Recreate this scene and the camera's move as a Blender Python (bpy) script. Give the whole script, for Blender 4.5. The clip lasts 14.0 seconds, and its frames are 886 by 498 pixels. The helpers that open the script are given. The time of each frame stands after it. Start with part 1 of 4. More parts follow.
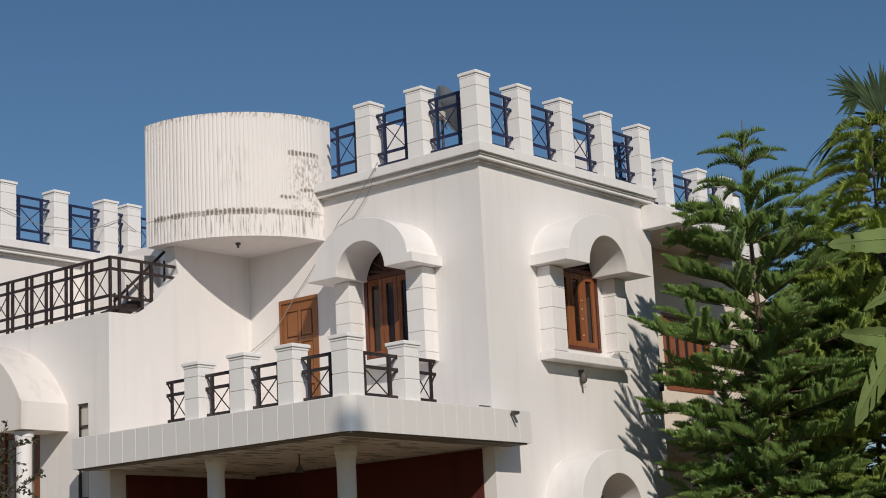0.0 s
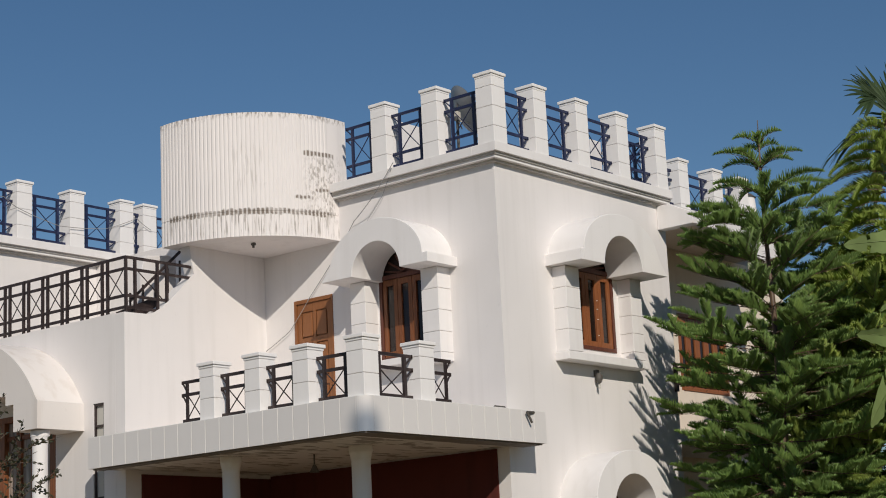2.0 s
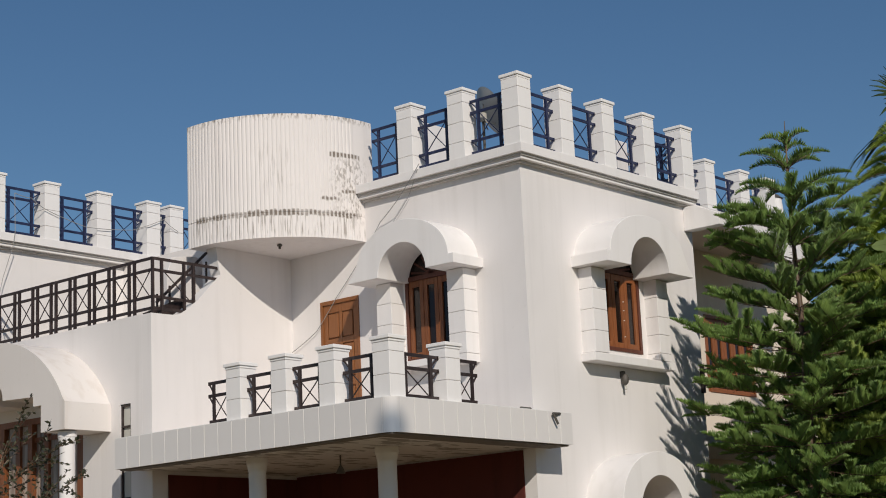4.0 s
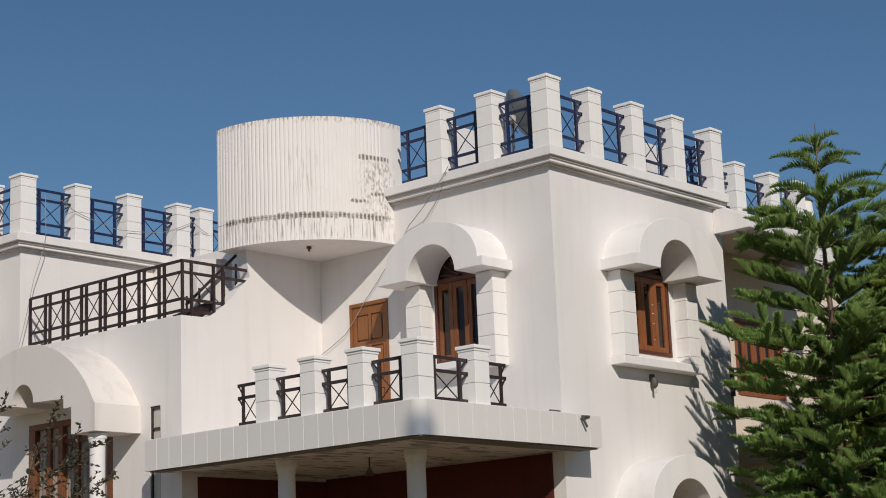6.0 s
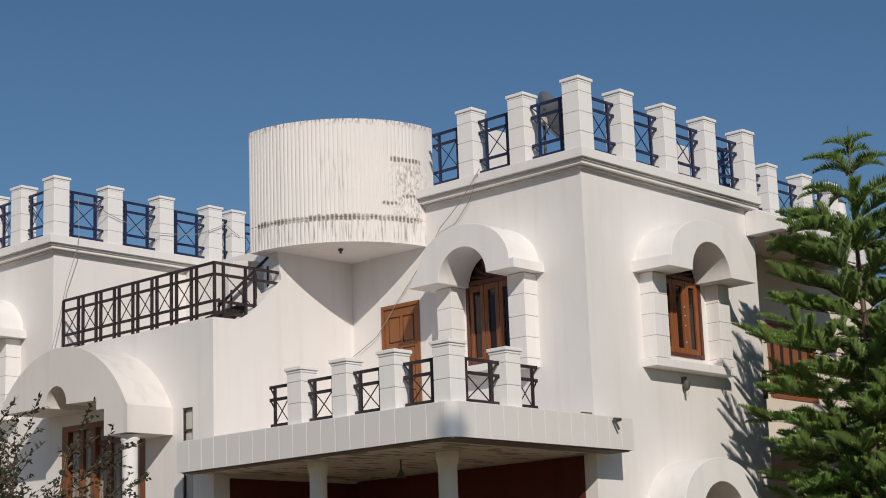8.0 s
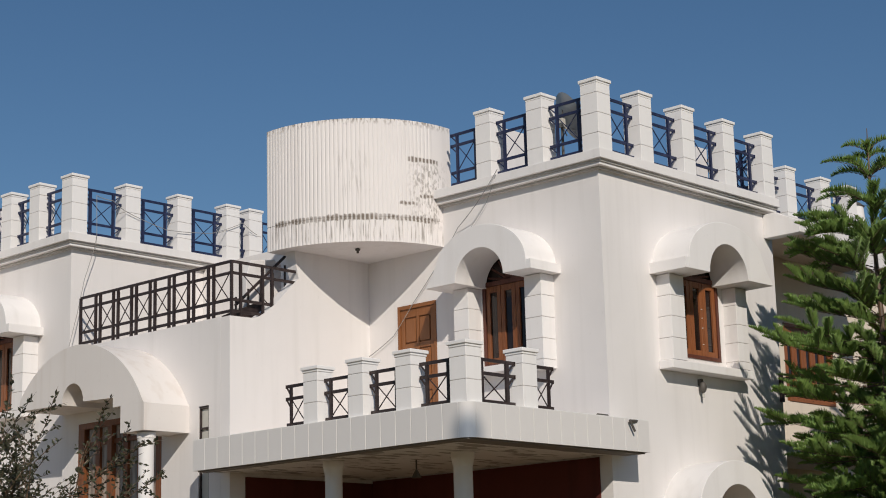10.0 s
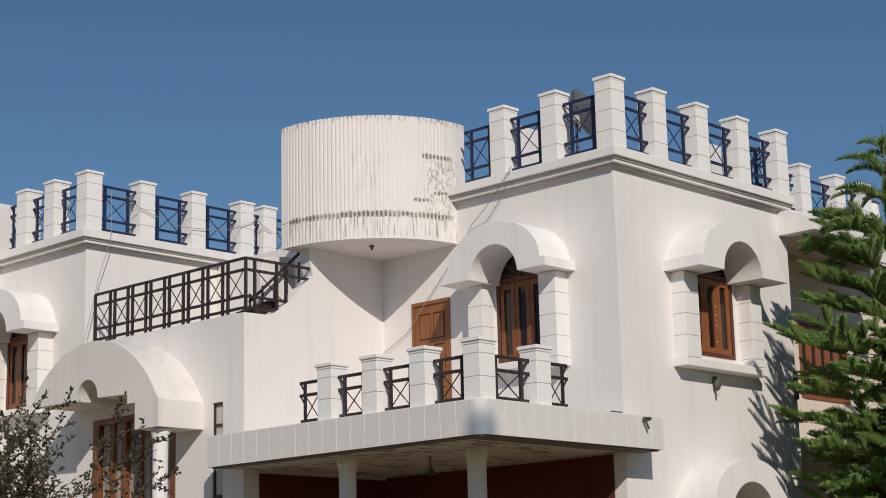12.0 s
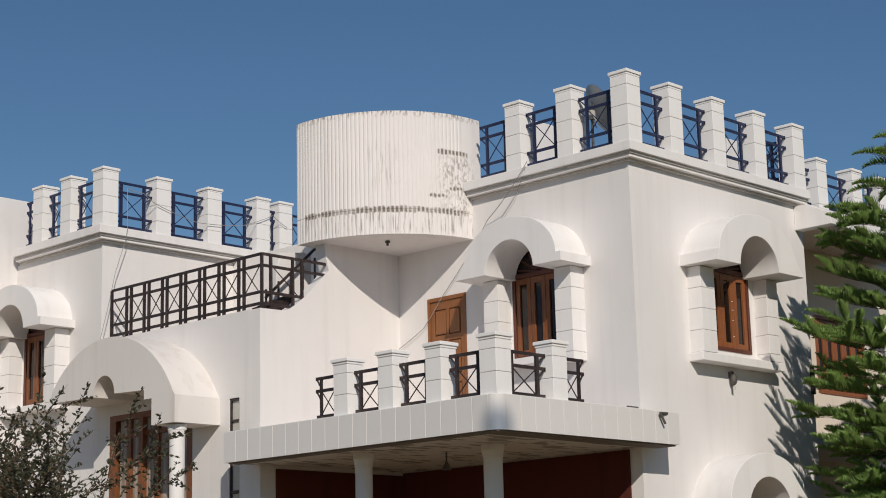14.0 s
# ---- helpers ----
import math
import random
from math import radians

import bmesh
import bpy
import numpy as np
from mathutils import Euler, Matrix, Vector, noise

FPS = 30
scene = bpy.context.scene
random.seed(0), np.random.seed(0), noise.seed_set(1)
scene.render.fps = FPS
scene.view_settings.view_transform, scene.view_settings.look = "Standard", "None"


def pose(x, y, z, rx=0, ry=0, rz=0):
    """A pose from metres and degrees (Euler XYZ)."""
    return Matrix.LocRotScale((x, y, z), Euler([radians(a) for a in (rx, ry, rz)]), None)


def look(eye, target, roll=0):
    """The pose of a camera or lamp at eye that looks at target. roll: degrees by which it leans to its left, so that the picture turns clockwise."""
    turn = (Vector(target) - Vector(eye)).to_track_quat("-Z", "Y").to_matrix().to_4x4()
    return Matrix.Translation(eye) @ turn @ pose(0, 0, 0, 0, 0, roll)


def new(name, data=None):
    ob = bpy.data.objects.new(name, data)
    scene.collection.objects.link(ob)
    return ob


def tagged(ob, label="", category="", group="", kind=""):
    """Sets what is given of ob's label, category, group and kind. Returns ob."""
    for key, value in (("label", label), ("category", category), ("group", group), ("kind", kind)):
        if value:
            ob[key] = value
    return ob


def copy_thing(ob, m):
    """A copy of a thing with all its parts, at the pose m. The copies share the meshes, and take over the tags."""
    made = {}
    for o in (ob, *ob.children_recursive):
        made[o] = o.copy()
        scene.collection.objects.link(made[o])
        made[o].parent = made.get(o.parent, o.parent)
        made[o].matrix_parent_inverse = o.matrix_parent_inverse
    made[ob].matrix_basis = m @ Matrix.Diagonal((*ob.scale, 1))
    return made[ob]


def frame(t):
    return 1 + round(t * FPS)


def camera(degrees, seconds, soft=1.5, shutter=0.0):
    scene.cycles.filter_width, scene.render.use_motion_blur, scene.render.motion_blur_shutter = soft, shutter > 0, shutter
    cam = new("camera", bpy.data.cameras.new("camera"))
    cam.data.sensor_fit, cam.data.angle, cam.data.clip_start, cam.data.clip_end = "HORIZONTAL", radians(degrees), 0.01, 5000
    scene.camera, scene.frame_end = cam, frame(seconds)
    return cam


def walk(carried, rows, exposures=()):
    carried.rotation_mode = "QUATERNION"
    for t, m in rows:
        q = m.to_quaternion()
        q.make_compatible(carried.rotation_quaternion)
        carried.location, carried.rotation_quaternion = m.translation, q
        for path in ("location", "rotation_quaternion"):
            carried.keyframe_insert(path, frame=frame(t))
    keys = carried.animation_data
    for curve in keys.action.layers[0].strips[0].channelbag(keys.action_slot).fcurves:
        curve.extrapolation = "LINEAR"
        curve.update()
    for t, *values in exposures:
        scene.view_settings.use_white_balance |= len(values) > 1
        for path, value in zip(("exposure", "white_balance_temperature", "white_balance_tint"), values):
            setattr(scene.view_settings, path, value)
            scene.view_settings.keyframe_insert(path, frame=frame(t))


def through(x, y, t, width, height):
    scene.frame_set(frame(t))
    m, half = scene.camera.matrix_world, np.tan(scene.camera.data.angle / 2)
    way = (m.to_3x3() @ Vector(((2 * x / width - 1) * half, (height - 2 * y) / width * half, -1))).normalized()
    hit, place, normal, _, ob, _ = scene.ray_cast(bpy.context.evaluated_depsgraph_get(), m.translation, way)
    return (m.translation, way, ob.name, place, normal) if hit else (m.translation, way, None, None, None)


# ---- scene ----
cam = camera(28.83, 14.0, 1.0)
EYE = (-19.80, -15.27, 1.6)
ROWS = [
    (0.0, -50.392, 11.976, 2.853),
    (0.5, -50.319, 11.983, 2.791),
    (1.0, -50.230, 11.983, 2.735),
    (1.5, -50.083, 11.995, 2.717),
    (2.0, -49.909, 12.006, 2.704),
    (2.5, -49.696, 12.017, 2.681),
    (3.0, -49.476, 12.032, 2.635),
    (5.5, -48.396, 12.178, 2.341),
    (6.0, -48.127, 12.209, 2.275),
    (6.5, -47.831, 12.248, 2.240),
    (7.0, -47.575, 12.280, 2.178),
    (7.5, -47.330, 12.301, 2.123),
    (8.0, -47.102, 12.317, 2.060),
    (10.5, -46.550, 12.331, 1.424),
    (11.0, -46.438, 12.300, 1.385),
    (11.5, -46.315, 12.278, 1.371),
    (12.0, -46.196, 12.254, 1.360),
    (12.5, -46.085, 12.234, 1.362),
    (13.0, -45.974, 12.207, 1.372),
    (13.5, -45.825, 12.169, 1.390),
    (14.0, -45.657, 12.113, 1.373),
]
walk(cam, [(t, pose(*EYE, 90 + pitch, roll, yaw)) for t, yaw, pitch, roll in ROWS])

# ---- light ----
SUN = Vector((-0.73, -1.0, 0.74)).normalized()
world = bpy.data.worlds.new("sky")
scene.world = world
world.use_nodes = True
wn = world.node_tree.nodes
sky = wn.new("ShaderNodeTexSky")
sky.sky_type = "NISHITA"
sky.sun_disc = False
sky.sun_elevation = math.asin(SUN.z)
sky.sun_rotation = math.atan2(SUN.x, SUN.y)
sky.air_density, sky.dust_density, sky.ozone_density = 1.0, 0.08, 3.4
wn["Background"].inputs["Strength"].default_value = 0.058
deep = wn.new("ShaderNodeHueSaturation")
deep.inputs["Saturation"].default_value = 1.13
world.node_tree.links.new(sky.outputs[0], deep.inputs["Color"])
world.node_tree.links.new(deep.outputs[0], wn["Background"].inputs["Color"])
sun = new("sun", bpy.data.lights.new("sun", "SUN"))
sun.data.energy, sun.data.angle, sun.data.color = 3.06, radians(0.53), (1.0, 0.92, 0.81)
sun.matrix_world = look((0, 0, 30), Vector((0, 0, 30)) - SUN)
scene.view_settings.exposure = 0.0


# ---- materials ----
def material(name, color, rough=0.7, metal=0.0, spec=0.4):
    m = bpy.data.materials.new(name)
    m.use_nodes = True
    b = m.node_tree.nodes["Principled BSDF"]
    b.inputs["Base Color"].default_value = (*color, 1)
    b.inputs["Roughness"].default_value = rough
    b.inputs["Metallic"].default_value = metal
    b.inputs["Specular IOR Level"].default_value = spec
    return m


def node(m, kind, **values):
    n = m.node_tree.nodes.new(kind)
    for key, v in values.items():
        n.inputs[key.replace("_", " ")].default_value = v
    return n


def noise_of(m, scale, detail=4.0, stretch=(1, 1, 1), space="Object"):
    link = m.node_tree.links.new
    tc = m.node_tree.nodes.new("ShaderNodeTexCoord")
    mp = m.node_tree.nodes.new("ShaderNodeMapping")
    mp.inputs["Scale"].default_value = stretch
    n = node(m, "ShaderNodeTexNoise", Scale=scale, Detail=detail)
    link(tc.outputs[space], mp.inputs[0])
    link(mp.outputs[0], n.inputs["Vector"])
    return n.outputs["Fac"]


def ramp(m, fac, low, high, a=(0, 0, 0), b=(1, 1, 1)):
    r = m.node_tree.nodes.new("ShaderNodeValToRGB")
    r.color_ramp.elements[0].position, r.color_ramp.elements[1].position = low, high
    r.color_ramp.elements[0].color, r.color_ramp.elements[1].color = (*a, 1), (*b, 1)
    m.node_tree.links.new(fac, r.inputs[0])
    return r.outputs[0]


def mix(m, fac, a, b, mode="MIX"):
    x = m.node_tree.nodes.new("ShaderNodeMix")
    x.data_type, x.blend_type = "RGBA", mode
    for sock, v in ((x.inputs[0], fac), (x.inputs[6], a), (x.inputs[7], b)):
        if isinstance(v, (int, float)):
            sock.default_value = v
        elif isinstance(v, tuple):
            sock.default_value = (*v, 1)
        else:
            m.node_tree.links.new(v, sock)
    return x.outputs[2]


def paint(m, color):
    m.node_tree.links.new(color, m.node_tree.nodes["Principled BSDF"].inputs["Base Color"])
    return m


def relief(m, fac, strength, distance):
    b = node(m, "ShaderNodeBump", Strength=strength, Distance=distance)
    m.node_tree.links.new(fac, b.inputs["Height"])
    m.node_tree.links.new(b.outputs[0], m.node_tree.nodes["Principled BSDF"].inputs["Normal"])


def stucco(name, base, dirt, amount):
    m = material(name, base, 0.85, 0, 0.25)
    wide = ramp(m, noise_of(m, 0.7, 5), 0.35, 0.75)
    streak = ramp(m, noise_of(m, 1.0, 6, (5, 5, 0.35)), 0.52, 0.78)
    fine = noise_of(m, 60, 5)
    c = mix(m, wide, base, tuple(v * 0.93 for v in base))
    amt = node(m, "ShaderNodeMath")
    amt.operation = "MULTIPLY"
    amt.inputs[1].default_value = amount
    m.node_tree.links.new(streak, amt.inputs[0])
    c = mix(m, amt.outputs[0], c, dirt)
    specks = ramp(m, noise_of(m, 12, 7, (1, 1, 0.7)), 0.66, 0.78, (0, 0, 0), (0.10, 0.10, 0.10))
    paint(m, mix(m, specks, c, tuple(v * 0.72 for v in dirt)))
    relief(m, fine, 0.10, 0.005)
    return m


WALL = stucco("white_wall_paint", (0.81, 0.775, 0.76), (0.52, 0.49, 0.46), 0.20)
TRIM = stucco("white_trim_paint", (0.855, 0.825, 0.81), (0.52, 0.48, 0.44), 0.20)
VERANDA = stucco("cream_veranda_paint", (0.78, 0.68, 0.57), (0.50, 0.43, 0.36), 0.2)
# Grey with shade put into it, for cornice hollows and block grooves.
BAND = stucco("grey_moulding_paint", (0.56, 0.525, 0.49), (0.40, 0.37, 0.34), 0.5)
SOFFIT = material("soffit_paint", (0.56, 0.52, 0.48), 0.9, 0, 0.2)
paint(SOFFIT, mix(SOFFIT, ramp(SOFFIT, noise_of(SOFFIT, 2.4, 2, (1.1, 2.6, 1)), 0.54, 0.60), (0.72, 0.69, 0.67), (0.36, 0.33, 0.31)))
PIER = stucco("white_pier_paint", (0.89, 0.865, 0.85), (0.56, 0.52, 0.48), 0.12)
WEATHERED = stucco("weathered_canopy_paint", (0.80, 0.75, 0.715), (0.56, 0.47, 0.39), 0.42)
TANK = stucco("tank_paint", (0.83, 0.785, 0.765), (0.45, 0.41, 0.37), 0.22)


def math_node(m, op, a, b=0.0, c=0.0):
    n = m.node_tree.nodes.new("ShaderNodeMath")
    n.operation = op
    for i, v in enumerate((a, b, c)):
        if isinstance(v, (int, float)):
            n.inputs[i].default_value = v
        else:
            m.node_tree.links.new(v, n.inputs[i])
    return n.outputs[0]


def spread(m, v, centre, half, soft):
    """1 within half of centre, fading to 0 over soft."""
    d = math_node(m, "ABSOLUTE", math_node(m, "SUBTRACT", v, centre))
    n = m.node_tree.nodes.new("ShaderNodeMapRange")
    n.inputs["From Min"].default_value, n.inputs["From Max"].default_value = half, half + soft
    n.inputs["To Min"].default_value, n.inputs["To Max"].default_value = 1.0, 0.0
    m.node_tree.links.new(d, n.inputs["Value"])
    return n.outputs[0]


def tank_stains(m):
    """Brown-black mould on the ribs along the sheet joints, in thin runs below them and in a mottled patch."""
    g = m.node_tree.nodes.new("ShaderNodeNewGeometry")
    sp = m.node_tree.nodes.new("ShaderNodeSeparateXYZ")
    m.node_tree.links.new(g.outputs["Position"], sp.inputs[0])
    x, y, z = sp.outputs
    along = math_node(m, "MULTIPLY", math_node(m, "SUBTRACT", x, y), 0.707)
    turn = math_node(m, "ARCTAN2", math_node(m, "SUBTRACT", 5.13, y), math_node(m, "SUBTRACT", 0.04, x))
    rib = math_node(m, "FRACT", math_node(m, "MULTIPLY_ADD", turn, 27.684, 2.754))
    face = spread(m, rib, 0.30, 0.26, 0.10)
    ragged = noise_of(m, 11, 5)
    zz = math_node(m, "ADD", z, math_node(m, "MULTIPLY", math_node(m, "SUBTRACT", ragged, 0.5), 0.10))
    total = None
    for s0, s1, z0, half in ((-4.95, -2.36, 7.955, 0.034), (-2.79, -2.34, 8.935, 0.026), (-2.95, -2.68, 8.20, 0.014), (-2.62, -2.36, 8.34, 0.016)):
        k = math_node(m, "MULTIPLY", spread(m, along, (s0 + s1) / 2, (s1 - s0) / 2, 0.03), spread(m, zz, z0, half, 0.025))
        total = k if total is None else math_node(m, "MAXIMUM", total, k)
    total = math_node(m, "MULTIPLY", total, math_node(m, "MULTIPLY_ADD", face, 0.75, 0.25))
    spot = ramp(m, noise_of(m, 5, 4), 0.36, 0.52)
    total = math_node(m, "MULTIPLY", total, math_node(m, "MULTIPLY_ADD", spot, 0.40, 0.6))
    runs = ramp(m, noise_of(m, 1.0, 6, (34, 34, 2.2)), 0.54, 0.64)
    mottle = ramp(m, noise_of(m, 1.0, 8, (24, 24, 11)), 0.48, 0.62)
    patch = math_node(m, "MULTIPLY", spread(m, along, -2.50, 0.14, 0.22), spread(m, z, 8.38, 0.40, 0.2))
    faint = math_node(m, "MULTIPLY", spread(m, along, -3.72, 0.12, 0.2), spread(m, z, 8.68, 0.22, 0.25))
    low = spread(m, z, 7.78, 0.13, 0.10)
    rim = spread(m, z, 9.575, 0.015, 0.10)
    for k in (math_node(m, "MULTIPLY", math_node(m, "MULTIPLY", runs, low), 0.65), math_node(m, "MULTIPLY", math_node(m, "MULTIPLY", mottle, patch), 0.6),
              math_node(m, "MULTIPLY", math_node(m, "MULTIPLY", mottle, rim), 0.8), math_node(m, "MULTIPLY", math_node(m, "MULTIPLY", runs, faint), 0.35)):
        total = math_node(m, "MAXIMUM", total, k)
    link = m.node_tree.nodes["Principled BSDF"].inputs["Base Color"].links[0].from_socket
    paint(m, mix(m, total, link, (0.23, 0.195, 0.165)))


tank_stains(TANK)


def wood(name, base, dark):
    m = material(name, base, 0.45, 0, 0.4)
    grain = noise_of(m, 3.0, 6, (14, 14, 1.2))
    paint(m, mix(m, ramp(m, grain, 0.35, 0.7), base, dark))
    relief(m, grain, 0.15, 0.004)
    return m


WOOD = wood("varnished_wood", (0.25, 0.090, 0.034), (0.15, 0.050, 0.020))
DOORWOOD = wood("door_wood", (0.27, 0.105, 0.038), (0.235, 0.09, 0.03))
DARKWOOD = wood("dark_red_wood", (0.135, 0.046, 0.030), (0.085, 0.028, 0.018))
ORANGEWOOD = wood("sunlit_teak", (0.30, 0.105, 0.038), (0.22, 0.072, 0.026))
IRON = material("brown_black_iron", (0.030, 0.019, 0.018), 0.5, 0.0, 0.5)
BLUE = material("navy_iron", (0.014, 0.020, 0.060), 0.45, 0.0, 0.5)
for m_ in (IRON, BLUE):
    b_ = m_.node_tree.nodes["Principled BSDF"].inputs["Base Color"].default_value[:3]
    paint(m_, mix(m_, ramp(m_, noise_of(m_, 9, 5), 0.5, 0.75), tuple(b_), tuple(v * 1.8 + 0.01 for v in b_)))
GLASS = material("dark_window_glass", (0.022, 0.013, 0.011), 0.08, 0.0, 0.45)
CURTAIN = material("curtained_glass", (0.20, 0.165, 0.14), 0.18, 0.0, 0.3)
paint(CURTAIN, mix(CURTAIN, ramp(CURTAIN, noise_of(CURTAIN, 1.0, 4, (14, 14, 1.0)), 0.42, 0.62), (0.46, 0.38, 0.32), (0.24, 0.18, 0.145)))
RED = stucco("maroon_wall_paint", (0.11, 0.026, 0.020), (0.05, 0.014, 0.011), 0.5)
CONCRETE = stucco("bare_concrete", (0.42, 0.39, 0.35), (0.22, 0.2, 0.18), 0.6)
DISH = material("grey_dish_paint", (0.36, 0.38, 0.40), 0.5, 0.2, 0.4)
PALEGREY = material("pale_plastic", (0.55, 0.53, 0.48), 0.5)
WIRE = material("grey_cable_sheath", (0.32, 0.31, 0.30), 0.6)
DARKPIPE = material("dark_pipe", (0.10, 0.09, 0.08), 0.6)
TILE = stucco("glazed_facing_tile", (0.75, 0.72, 0.70), (0.50, 0.47, 0.45), 0.30)
TILE.node_tree.nodes["Principled BSDF"].inputs["Roughness"].default_value = 0.35


def blue_corner_shadow(m):
    """A soft blue-grey shadow painted into the tile colour at the canopy's outer corner."""
    g = m.node_tree.nodes.new("ShaderNodeNewGeometry")
    sp = m.node_tree.nodes.new("ShaderNodeVectorMath")
    sp.operation = "DISTANCE"
    sp.inputs[1].default_value = (-3.58, -0.48, 4.0)
    m.node_tree.links.new(g.outputs["Position"], sp.inputs[0])
    n = m.node_tree.nodes.new("ShaderNodeMapRange")
    n.interpolation_type = "SMOOTHSTEP"
    n.inputs["From Min"].default_value, n.inputs["From Max"].default_value = 0.08, 0.42
    n.inputs["To Min"].default_value, n.inputs["To Max"].default_value = 0.9, 0.0
    m.node_tree.links.new(sp.outputs["Value"], n.inputs["Value"])
    paint(m, mix(m, n.outputs[0], m.node_tree.nodes["Principled BSDF"].inputs["Base Color"].links[0].from_socket, (0.20, 0.24, 0.30)))


blue_corner_shadow(TILE)
GROUT = stucco("pale_grout", (0.80, 0.79, 0.76), (0.6, 0.58, 0.55), 0.3)
EARTH = material("dusty_earth", (0.24, 0.21, 0.16), 0.95, 0, 0.1)
paint(EARTH, mix(EARTH, ramp(EARTH, noise_of(EARTH, 0.6, 6), 0.4, 0.65), (0.14, 0.115, 0.055), (0.27, 0.195, 0.115)))
BARK = wood("bark", (0.16, 0.10, 0.06), (0.07, 0.045, 0.03))


def leaf(name, a, b, rough=0.55, through=0.32):
    m = material(name, a, rough, 0, 0.3)
    g = m.node_tree.nodes.new("ShaderNodeNewGeometry")
    tone = mix(m, g.outputs["Random Per Island"], a, b)
    paint(m, mix(m, ramp(m, noise_of(m, 2.2, 4), 0.4, 0.65), tone, tuple(0.66 * (p + q) / 2 for p, q in zip(a, b))))
    m.node_tree.nodes["Principled BSDF"].inputs["Transmission Weight"].default_value = 0.0
    t = m.node_tree.nodes.new("ShaderNodeBsdfTranslucent")
    t.inputs[0].default_value = (*[min(1, v * 1.3) for v in b], 1)
    x = m.node_tree.nodes.new("ShaderNodeMixShader")
    x.inputs[0].default_value = through
    out = m.node_tree.nodes["Material Output"]
    m.node_tree.links.new(m.node_tree.nodes["Principled BSDF"].outputs[0], x.inputs[1])
    m.node_tree.links.new(t.outputs[0], x.inputs[2])
    m.node_tree.links.new(x.outputs[0], out.inputs[0])
    return m


NEEDLE = leaf("conifer_needles", (0.10, 0.19, 0.050), (0.30, 0.43, 0.11))
NEEDLE2 = leaf("conifer_needles_yellow", (0.20, 0.30, 0.060), (0.42, 0.50, 0.11))
PALM = leaf("palm_leaf", (0.030, 0.055, 0.026), (0.080, 0.125, 0.045))
BANANA = leaf("banana_leaf_blade", (0.25, 0.34, 0.12), (0.31, 0.40, 0.15), 0.35, 0.3)
SHRUB = leaf("shrub_leaf", (0.040, 0.044, 0.026), (0.105, 0.105, 0.060), 0.45, 0.25)


# ---- mesh helpers ----
def finish(name, bm, mat, bevel=0.0, smooth=False):
    bmesh.ops.recalc_face_normals(bm, faces=bm.faces)
    me = bpy.data.meshes.new(name)
    bm.to_mesh(me)
    bm.free()
    me.materials.append(mat)
    if smooth:
        me.polygons.foreach_set("use_smooth", [True] * len(me.polygons))
        me.set_sharp_from_angle(angle=radians(32))
    ob = new(name, me)
    if bevel:
        md = ob.modifiers.new("edge", "BEVEL")
        md.width, md.segments, md.limit_method, md.angle_limit = bevel, 2, "ANGLE", radians(40)
    return ob


def part(name, bm, mat, parent, label="", bevel=0.0, smooth=False):
    ob = finish(name, bm, mat, bevel, smooth)
    ob.parent = parent
    if label:
        ob["label"] = label
    return ob


def empty(name, at=(0, 0, 0)):
    ob = new(name)
    ob.location = at
    return ob


def same(u, d, z):
    return (u, d, z)


def right_face(x0=0.0, y0=0.0):
    return lambda u, d, z: (x0 + u, y0 - d, z)


def left_face(x0=0.0, y0=0.0):
    return lambda u, d, z: (x0 - d, y0 + u, z)


def box(bm, a, b, f=same):
    vs = [bm.verts.new(f(x, y, z)) for x in (a[0], b[0]) for y in (a[1], b[1]) for z in (a[2], b[2])]
    for q in ((0, 1, 3, 2), (4, 6, 7, 5), (0, 4, 5, 1), (2, 3, 7, 6), (0, 2, 6, 4), (1, 5, 7, 3)):
        bm.faces.new([vs[i] for i in q])
    return bm


def boxes(*items, f=same):
    bm = bmesh.new()
    for a, b in items:
        box(bm, a, b, f)
    return bm


def prism(bm, pts, d0, d1, f=same):
    """An outline of (u, z) points, pulled from depth d0 to d1."""
    front = [bm.verts.new(f(u, d1, z)) for u, z in pts]
    back = [bm.verts.new(f(u, d0, z)) for u, z in pts]
    bm.faces.new(front)
    bm.faces.new(back[::-1])
    n = len(pts)
    for i in range(n):
        j = (i + 1) % n
        bm.faces.new((front[i], back[i], back[j], front[j]))
    return bm


def bar(bm, a, b, r, sides=6, r2=None):
    a, b = Vector(a), Vector(b)
    q = (b - a).to_track_quat("Z", "Y").to_matrix()
    r2 = r if r2 is None else r2
    ring = [[bm.verts.new(p + q @ Vector((math.cos(k * 2 * math.pi / sides) * s, math.sin(k * 2 * math.pi / sides) * s, 0))) for k in range(sides)] for p, s in ((a, r), (b, r2))]
    for k in range(sides):
        j = (k + 1) % sides
        bm.faces.new((ring[0][k], ring[0][j], ring[1][j], ring[1][k]))
    bm.faces.new(ring[0][::-1])
    bm.faces.new(ring[1])
    return bm


def flat(bm, a, b, w, h, side):
    """A flat bar from a to b: w across, h along side."""
    a, b, s = Vector(a), Vector(b), Vector(side).normalized()
    n = (b - a).cross(s).normalized()
    vs = []
    for p in (a, b):
        for i, j in ((-1, -1), (1, -1), (1, 1), (-1, 1)):
            vs.append(bm.verts.new(p + n * (i * w / 2) + s * (j * h / 2)))
    for q in ((0, 1, 2, 3), (7, 6, 5, 4), (0, 4, 5, 1), (1, 5, 6, 2), (2, 6, 7, 3), (3, 7, 4, 0)):
        bm.faces.new([vs[i] for i in q])
    return bm


